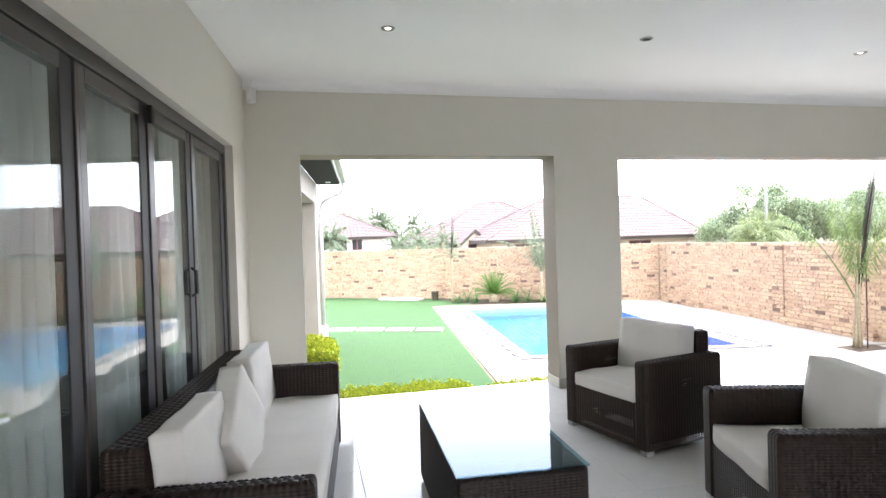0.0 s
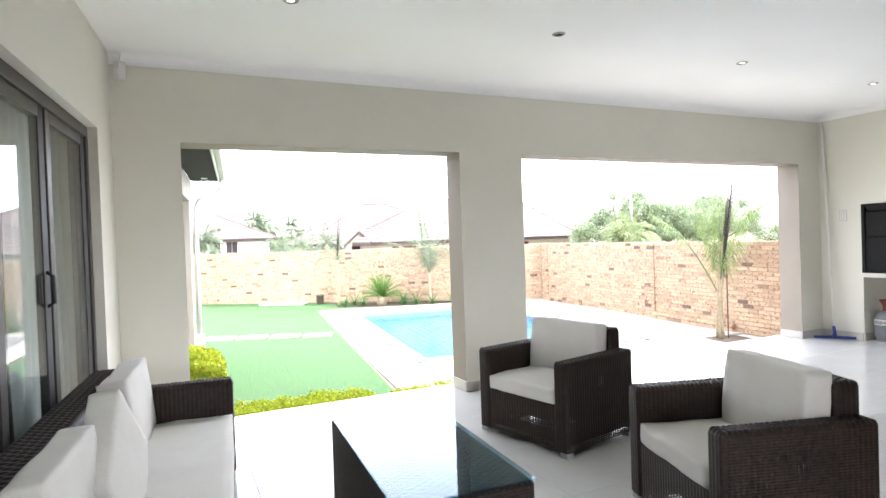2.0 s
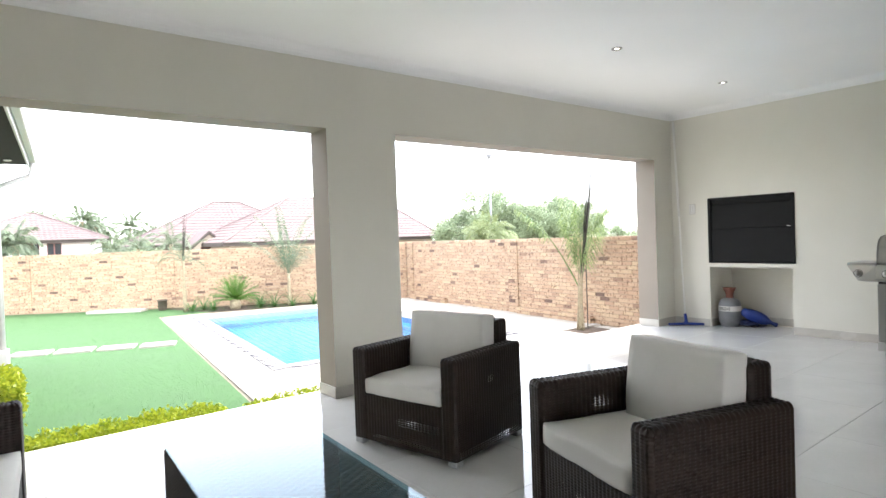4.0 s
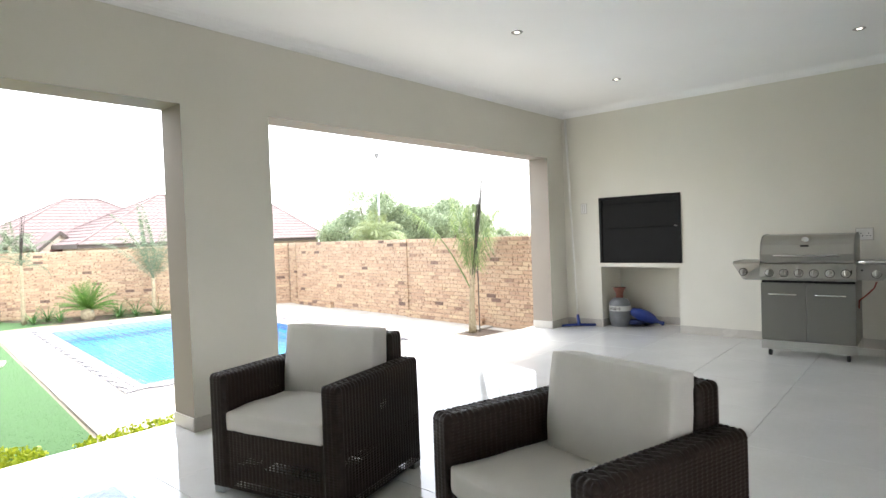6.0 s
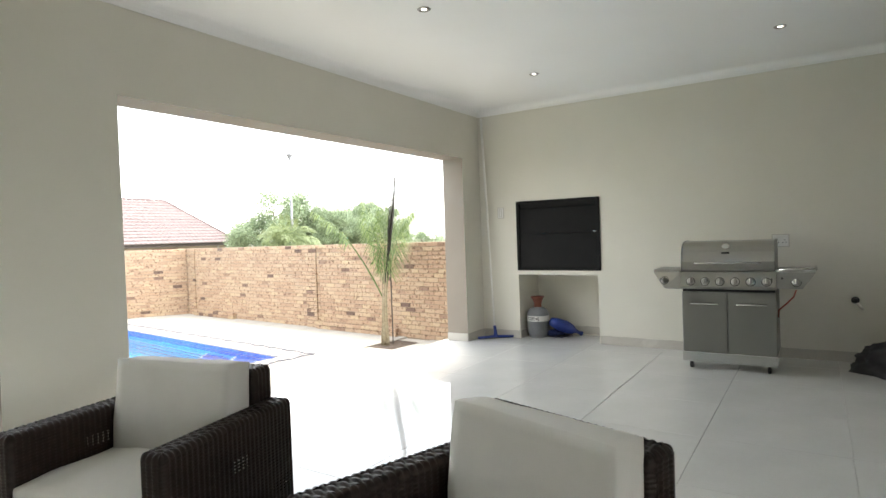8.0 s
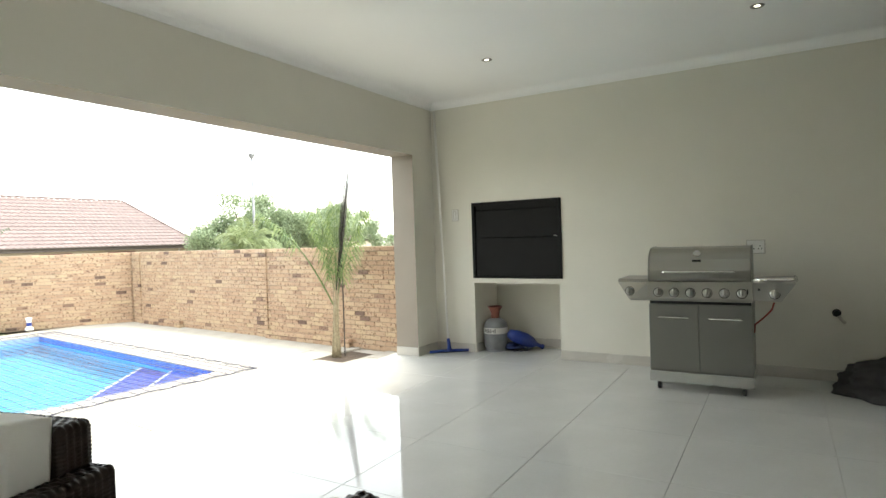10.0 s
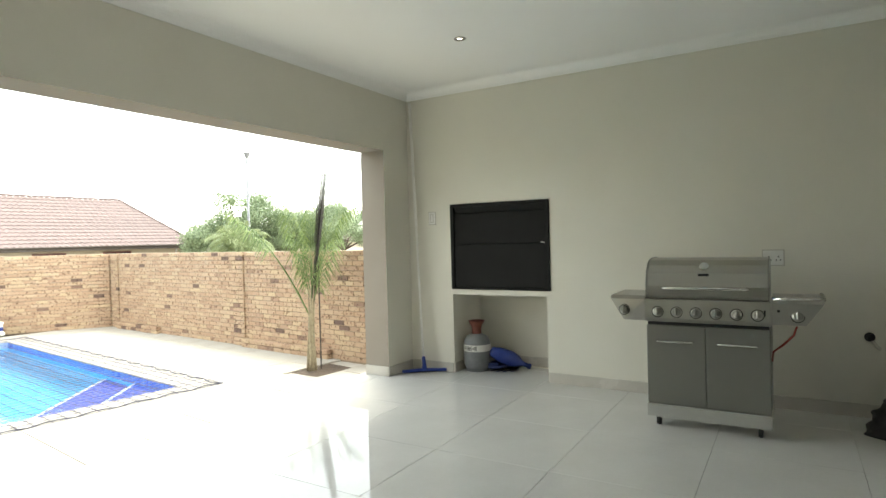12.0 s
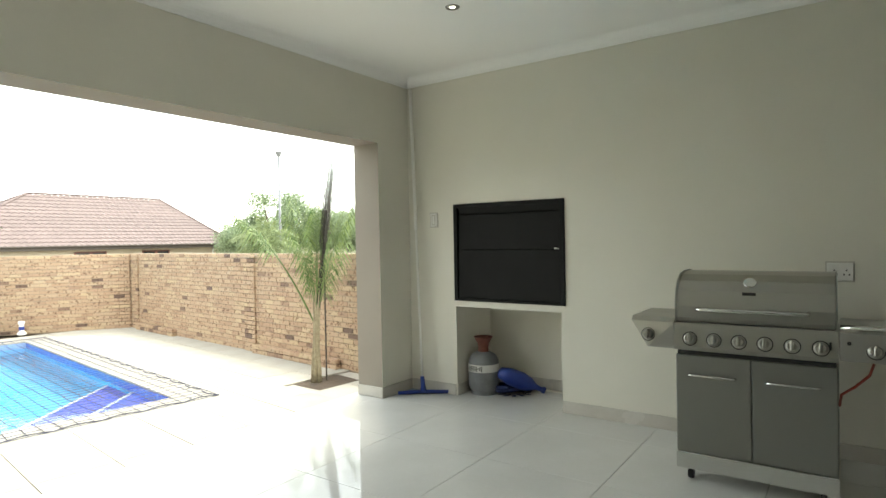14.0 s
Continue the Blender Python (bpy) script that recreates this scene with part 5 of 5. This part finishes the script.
def hedge(x0, x1, y0, y1, ztop, n, seed, label, size=0.027):
    """A loose clipped hedge: many small leaves on short twigs, uneven on top."""
    random.seed(seed)
    vs, fs = [], []
    for i in range(n):
        x, y = random.uniform(x0, x1), random.uniform(y0, y1)
        e = min((x - x0), (x1 - x), 0.2) / 0.2
        top = ztop - 0.06 * (1 - e) + 0.05 * noise.noise((x * 4, y * 4, seed)) + 0.03 * noise.noise((x * 13, y * 13, 1))
        z = top - abs(random.gauss(0, 0.09))
        if z < GROUND:
            continue
        c = Vector((x, y, z))
        d = Vector((random.gauss(0, 1), random.gauss(0, 1), random.gauss(0.4, 0.8))).normalized()
        s = d.cross(Vector((random.random(), random.random(), 0.3))).normalized() * size * 0.45
        d = d * size * random.uniform(0.8, 1.5)
        k = len(vs)
        vs += [c, c + d * 0.5 - s, c + d, c + d * 0.5 + s]
        fs.append((k, k + 1, k + 2, k + 3))
    for i in range(int((x1 - x0) * 14)):
        x, y = random.uniform(x0, x1), random.uniform(y0, y1)
        k = len(vs)
        w = 0.006
        vs += [(x - w, y, GROUND - 0.05), (x + w, y, GROUND - 0.05), (x + w + 0.02, y, ztop - 0.08), (x - w + 0.02, y, ztop - 0.08)]
        fs.append((k, k + 1, k + 2, k + 3))
    o = raw("hedge", vs, fs, M_LIME)
    return tagged(o, label, "hedge")


hedge(-0.62, 1.4, 6.07, 6.5, -0.01, 9000, 80, "low lime-yellow clipped hedge along the patio edge")
hedge(1.62, 2.9, 6.07, 6.5, -0.08, 5500, 81, "low lime-yellow clipped hedge along the patio edge")
hedge(-0.95, 0.0, 6.35, 7.5, 0.42, 9000, 82, "rounded lime-yellow shrub beside the house wall", 0.034)
strappy(0.25, 6.75, 18, 0.4, 90)

# house wing beyond the patio ------------------------------------
wing = new("house_wing")
wing.matrix_basis = pose(-0.69, 5.97, 0, 0, 0, 85)
structure(wing, "cream plastered house wing with timber eaves", "house")
WL, WH = 7.05, 2.83                      # length of the wing and height of its eaves
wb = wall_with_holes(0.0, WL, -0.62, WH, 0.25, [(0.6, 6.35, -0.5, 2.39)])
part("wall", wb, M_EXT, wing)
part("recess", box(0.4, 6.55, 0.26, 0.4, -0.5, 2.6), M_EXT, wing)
part("plinth", box(WL - 0.35, WL + 0.1, -0.14, 0.1, -0.62, -0.2, 0.01), M_GUTTER, wing, "white plinth block")
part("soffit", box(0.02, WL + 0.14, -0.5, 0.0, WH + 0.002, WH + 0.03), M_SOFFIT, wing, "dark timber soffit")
part("soffit_lamp", lathe([(0.05, WH), (0.06, WH - 0.014), (0.045, WH - 0.02)], 16), M_PLASTIC, wing, "round soffit lamp").location = (WL - 0.5, -0.27, 0)
part("fascia", box(0.02, WL + 0.15, -0.53, -0.502, WH - 0.03, WH + 0.16, 0.004), M_GUTTER, wing, "pale fascia board")
part("gutter", box(0.02, WL + 0.18, -0.63, -0.532, WH + 0.03, WH + 0.14, 0.02, 2), M_GUTTER, wing, "white rain gutter")
part("roof", prism([(-0.6, WH + 0.17), (-0.6, WH + 0.21), (3.4, WH + 2.2), (3.4, WH + 2.16)], "x", 0.02, WL + 0.2), M_ROOF, wing, "red tiled roof slope")
part("downpipe", tube([(WL + 0.06, -0.57, WH + 0.04), (WL + 0.06, -0.565, WH - 0.1), (WL + 0.05, -0.5, WH - 0.2), (WL + 0.03, -0.3, WH - 0.29), (WL - 0.02, -0.12, WH - 0.38), (WL - 0.04, -0.07, WH - 0.52), (WL - 0.05, -0.06, -0.5)], 0.045, 10), M_GUTTER, wing, "white rain downpipe", smooth=True)


# neighbouring houses --------------------------------------------
def hip_roof(name, x0, x1, y0, y1, zw, zr, rx0, rx1, ry, wall_mat, label, zg=-2.0, m=None):
    """A house with a hipped tile roof: eaves rectangle, ridge from rx0 to rx1 at ry."""
    h = thing(name, m or pose(0, 0, 0), label, "house")
    part("wall", box(x0 + 0.5, x1 - 0.5, y0 + 0.5, y1 - 0.5, zg, zw), wall_mat, h)
    c = [Vector((x0, y0, zw)), Vector((x1, y0, zw)), Vector((x1, y1, zw)), Vector((x0, y1, zw))]
    r0, r1 = Vector((rx0, ry, zr)), Vector((rx1, ry, zr))
    def slope(a, b, ra, rb):
        """Courses of waved tiles, each lapping the one below."""
        n, pitch = 15, 0.3
        bm = bmesh.new()
        along = (b - a).normalized()
        up = Vector((0, 0, 0.05))
        for i in range(n):
            t0, t1 = i / n, (i + 1) / n
            p, q = a.lerp(ra, t0), b.lerp(rb, t0)
            s, t = a.lerp(ra, t1), b.lerp(rb, t1)
            m = max(2, round((q - p).length / pitch * 4))
            prev = None
            for k in range(m + 1):
                f = k / m
                lo, hi = p.lerp(q, f), s.lerp(t, f)
                wave = Vector((0, 0, 0.028 * math.cos(math.tau * (lo - a).dot(along) / pitch)))
                wave2 = Vector((0, 0, 0.028 * math.cos(math.tau * (hi - a).dot(along) / pitch)))
                col = [bm.verts.new(v) for v in (lo + wave * 0.5, lo + up + wave, hi + wave2 * 0.6)]
                if prev:
                    bm.faces.new((prev[0], col[0], col[1], prev[1]))
                    bm.faces.new((prev[1], col[1], col[2], prev[2]))
                prev = col
        part("roof_slope", bm, M_ROOF, h, "weathered red tiled hip roof slope")
    slope(c[0], c[1], r0, r1)
    slope(c[1], c[2], r1, r1)
    slope(c[3], c[0], r0, r0)
    slope(c[2], c[3], r1, r0)
    rd = bmesh.new()
    for a, b in ((c[0], r0), (c[1], r1), (c[2], r1), (c[3], r0), (r0, r1)):
        tube([a + Vector((0, 0, 0.05)), b + Vector((0, 0, 0.05))], 0.055, 6, rd)
    part("ridge_cap", rd, M_ROOF, h, "rounded ridge tiles")
    fa = bmesh.new()
    box(x0, x1, y0 - 0.04, y0, zw - 0.2, zw + 0.02, bm=fa)
    box(x1, x1 + 0.04, y0, y1, zw - 0.2, zw + 0.02, bm=fa)
    box(x0 - 0.04, x0, y0, y1, zw - 0.2, zw + 0.02, bm=fa)
    part("fascia", fa, M_TIMBER, h, "dark fascia board")
    gu = box(x0, x1, y0 - 0.14, y0 - 0.045, zw - 0.05, zw + 0.03, 0.02)
    part("gutter", gu, M_TIMBER, h, "dark rain gutter")
    part("soffit", box(x0 + 0.02, x1 - 0.02, y0 + 0.02, y1 - 0.02, zw - 0.06, zw - 0.03), M_TIMBER, h)
    return h


def house_window(h, x, y, z, w, ht):
    f = part("window", box(x - w / 2, x + w / 2, y - 0.04, y + 0.05, z - ht / 2, z + ht / 2), M_WFRAME, h, "dark red window frame")
    for s in (-1, 1):
        part("pane", box(x + s * w / 4 - w * 0.2, x + s * w / 4 + w * 0.2, y - 0.055, y - 0.042, z - ht * 0.42, z + ht * 0.42), M_WINDOW, f)


hA = hip_roof("neighbour_house", 10.3, 25.9, 34.2, 42.0, 1.5, 4.35, 15.9, 23.1, 38.0, M_HOUSE, "tan plastered house with a red tiled hip roof")
for x in (12.6, 17.5, 21.0):
    house_window(hA, x, 34.7, 0.75, 1.6, 0.9)
part("downpipe", tube([(24.6, 34.6, 1.4), (24.6, 34.62, -1.5)], 0.05, 6), M_GUTTER, hA)
hB = hip_roof("neighbour_house", 7.3, 20.0, 39.6, 48.0, 1.5, 4.4, 12.5, 14.4, 43.0, M_HOUSE, "tan plastered house with red tiled roof and small gable")
part("gable", prism([(9.85, -1.0), (11.55, -1.0), (11.55, 1.45), (10.7, 2.2), (9.85, 1.45)], "y", 38.2, 42.0), M_HOUSE, hB, "small plastered front gable")
for sx in (-1, 1):
    part("gable_roof", prism([(10.7, 2.24), (10.7 + sx * 1.05, 1.31), (10.7 + sx * 1.05, 1.39), (10.7, 2.32)], "y", 38.05, 42.0), M_ROOF, hB)
    part("bargeboard", prism([(10.7, 2.11), (10.7 + sx * 1.05, 1.18), (10.7 + sx * 1.05, 1.37), (10.7, 2.3)], "y", 37.99, 38.045), M_TIMBER, hB, "dark bargeboard")
house_window(hB, 10.8, 38.19, 0.95, 1.2, 0.7)
hL = hip_roof("neighbour_house", -3.0, 6.6, 46.0, 54.0, 2.1, 4.0, 2.3, 2.7, 50.0, M_HOUSEW, "white plastered house with a red tiled hip roof")
house_window(hL, 2.2, 46.5, 1.5, 0.8, 0.9)
house_window(hL, 3.4, 46.5, 1.5, 0.8, 0.9)
hR = hip_roof("neighbour_house", 42.0, 54.0, 40.0, 48.0, 1.6, 3.0, 46.0, 50.0, 44.0, M_HOUSE, "distant plastered house with a red tiled roof")


def tree(name, m, height, spreadr, seed, mat, label, n=9000, leaf=0.11, trunk_r=0.18):
    random.seed(seed)
    t = thing(name, m, label, "tree")
    bt = tube([(0, 0, 0), (0.05, 0.02, height * 0.2), (0.12, -0.04, height * 0.42)], trunk_r, 8, radii=[trunk_r, trunk_r * 0.8, trunk_r * 0.55])
    clumps = []
    for i in range(26):
        a = random.uniform(0, math.tau)
        r = spreadr * math.sqrt(random.random())
        z = height * (0.42 + 0.5 * random.random() * (1 - 0.45 * (r / spreadr) ** 2))
        c = Vector((r * math.cos(a), r * math.sin(a), z))
        clumps.append((c, random.uniform(0.45, 0.95) * spreadr * 0.36))
        if i < 14:
            tube([(0.1, 0, height * 0.36), c * 0.5 + Vector((0, 0, height * 0.22)), c], 0.06, 5, bt, radii=[trunk_r * 0.45, trunk_r * 0.25, 0.02])
    part("trunk", bt, M_WOOD, t, smooth=True)
    vs, fs = [], []
    for i in range(n):
        c, r = random.choice(clumps)
        d = Vector((random.gauss(0, 1), random.gauss(0, 1), random.gauss(0, 0.8))).normalized()
        p = c + d * r * random.random() ** 0.4
        e = Vector((random.gauss(0, 1), random.gauss(0, 1), random.gauss(0, 0.7))).normalized() * leaf * random.uniform(0.6, 1.3)
        s = e.cross(d)
        s = (s.normalized() if s.length > 1e-4 else Vector((1, 0, 0))) * leaf * 0.4
        k = len(vs)
        vs += [p, p + e * 0.5 - s, p + e, p + e * 0.5 + s]
        fs.append((k, k + 1, k + 2, k + 3))
    raw("crown", vs, fs, mat, t)
    return t


ZT = -1.0
tree("garden_tree", pose(23.5, 27.5, ZT), 5.45, 2.8, 101, M_TREE, "broad leafy green tree behind the boundary wall", 34000, 0.1)
tree("garden_tree", pose(26.3, 26.5, ZT), 5.35, 2.6, 102, M_TREE, "broad leafy green tree behind the boundary wall", 32000, 0.1)
tree("garden_tree", pose(29.6, 27.0, ZT), 5.45, 3.0, 103, M_TREE, "broad leafy green tree behind the boundary wall", 34000, 0.1)
tree("garden_tree", pose(33.0, 28.5, ZT), 5.05, 2.7, 104, M_TREE, "broad leafy green tree behind the boundary wall", 26000, 0.1)
tree("garden_tree", pose(39.5, 28.5, ZT), 3.0, 2.0, 105, M_TREE, "low green tree behind the boundary wall", 5000)
for i, (x, y, h) in enumerate(((0.9, 33.0, 3.2), (3.6, 56.0, 5.1), (6.3, 58.0, 5.3), (7.6, 60.0, 4.9), (10.6, 62.0, 4.8), (12.9, 64.0, 4.1))):
    palm("tall_palm", pose(x, y, -1.5), h, 0.16, 22, 2.0 if i else 1.3, 0.55, (-10, 78), 1.6, M_PALMFAR, "far palm with a full green crown", 120 + i, 24, lw=0.034)
for i, (x, y, h) in enumerate(((7.0, 62.0, 5.6), (9.2, 63.0, 5.2), (11.2, 66.0, 4.8), (7.6, 40.0, 3.4))):
    tree("far_tree", pose(x, y, -1.5), h, 2.0, 140 + i, M_TREE, "far grey-green garden tree", 5500, 0.16)
for i, (x, y) in enumerate(((4.1, 29.0), (5.4, 31.0), (6.6, 30.0))):
    palm("drooping_palm", pose(x, y, -1.0), 2.2 + 0.15 * i, 0.08, 16, 1.3, 0.28, (20, 82), 2.2, M_PALMFAR, "grey-green palm with drooping fronds behind the wall", 160 + i, 30, lw=0.013)

bt = thing("pool_chemical_float", pose(8.39, 17.35, GROUND), "white and blue plastic pool float at the wall", "pool float")
part("body", lathe([(0.06, 0.0), (0.09, 0.02), (0.09, 0.06), (0.05, 0.1), (0.05, 0.24), (0.065, 0.27), (0.065, 0.31), (0.03, 0.32)], 16), M_PLASTIC, bt, smooth=True)
part("collar", lathe([(0.052, 0.12), (0.054, 0.12), (0.054, 0.2), (0.052, 0.2)], 16, cap=False), M_BLUE, bt, "blue band")

palm("drooping_palm", pose(16.3, 18.9, -1.0), 2.0, 0.12, 34, 1.6, 0.42, (30, 84), 2.0, M_PALMDROOP, "grey-green palm with drooping fronds behind the wall", 131, 46, lw=0.011)

# lamp post
lp = thing("street_lamp", pose(20.35, 23.04, -1.0), "tall thin galvanised lamp post behind the wall", "lamp post")
part("pole", tube([(0, 0, 0), (0, 0, 6.35)], 0.05, 8, radii=[0.07, 0.045]), M_CYL, lp, smooth=True)
part("lamp_head", lathe([(0.05, 6.3), (0.08, 6.34), (0.17, 6.52), (0.15, 6.55), (0.04, 6.56)], 12), M_CYL, lp, "flared lamp head")

# ---------------------------------------------------------------- pieces of floors and paving
tile_me = {}
def tile(parent, x0, x1, y0, y1, z0, z1, mat, name):
    key = (name, round(x1 - x0, 3), round(y1 - y0, 3), round(z1 - z0, 3))
    if key not in tile_me:
        b = box(0, x1 - x0, 0, y1 - y0, 0, z1 - z0, 0.0015)
        me = bpy.data.meshes.new(name)
        b.to_mesh(me)
        b.free()
        me.materials.append(mat)
        tile_me[key] = me
    o = bpy.data.objects.new(name, tile_me[key])
    scene.collection.objects.link(o)
    o.parent = parent
    o.location = (x0, y0, z0)
    return o


TP, TJ = 0.804, 0.0022
for i in range(-3, 11):
    for j in range(-10, 4):
        x0, y0 = 0.02 + i * TP, 3.326 + j * TP
        x1, y1 = min(x0 + TP - TJ, 8.2), min(y0 + TP - TJ, FLOOR_EDGE)
        if y1 - y0 > 0.05 and x1 - x0 > 0.05 and not (x1 < 1.9 and y1 < NIB_Y - 0.2):
            tile(floor, x0, x1, y0, y1, -0.009, 0.0, M_TILE, "tile")

# pool paving: slabs laid square to the pool, on a joint bed
bed = bmesh.new()
for x0, x1, y0, y1 in ((-0.93, 0.0, -4.4, PL + 0.93), (PW, PW + 3.0, -4.4, PL + 0.93), (0.0, PW, -4.4, 0.0), (0.0, PW, PL, PL + 0.93)):
    quad(bed, (x0, y0, GROUND - 0.026), (x1, y0, GROUND - 0.026), (x1, y1, GROUND - 0.026), (x0, y1, GROUND - 0.026))
bed = mesh_object("paving_bed", bed, M_PAVEJOINT)
bed.matrix_basis = POOL
structure(bed, "sandy bed under the paving slabs", "paving")
pave = new("paving")
pave.matrix_basis = POOL
structure(pave, "pale concrete pool paving slabs", "paving")
SP = 0.62
xs = [-0.93, -0.31, 0.0] + [PW * k / 6 for k in range(1, 7)] + [PW + SP * k for k in range(1, 6)]
ys = [-SP * k for k in range(7, 0, -1)] + [0.0] + [PL * k / 11 for k in range(1, 12)] + [PL + 0.31, PL + 0.93]
for a, b in zip(xs, xs[1:]):
    for c, d in zip(ys, ys[1:]):
        cx, cy = (a + b) / 2, (c + d) / 2
        if 0 < cx < PW and 0 < cy < PL:
            continue
        p = pl(cx, cy)
        if abs(p.x - 9.0) < 0.34 and abs(p.y - 8.3) < 0.34:
            continue
        back = CORNER.y + 0.706 * (CORNER.x - p.x)
        wallx = RW0.x + math.tan(radians(RW_ANG)) * (p.y - RW0.y)
        if p.x > wallx + 0.3 or p.y > back + 0.3 or p.y < FLOOR_EDGE - 0.3:
            continue
        if p.x < 2.3 and p.y < 7.0:
            continue
        tile(pave, a + 0.003, b - 0.003, c + 0.003, d - 0.003, GROUND - 0.05, GROUND + 0.0015 * ((int(cx * 7) + int(cy * 5)) % 3 - 1), M_PAVE, "paving_slab")
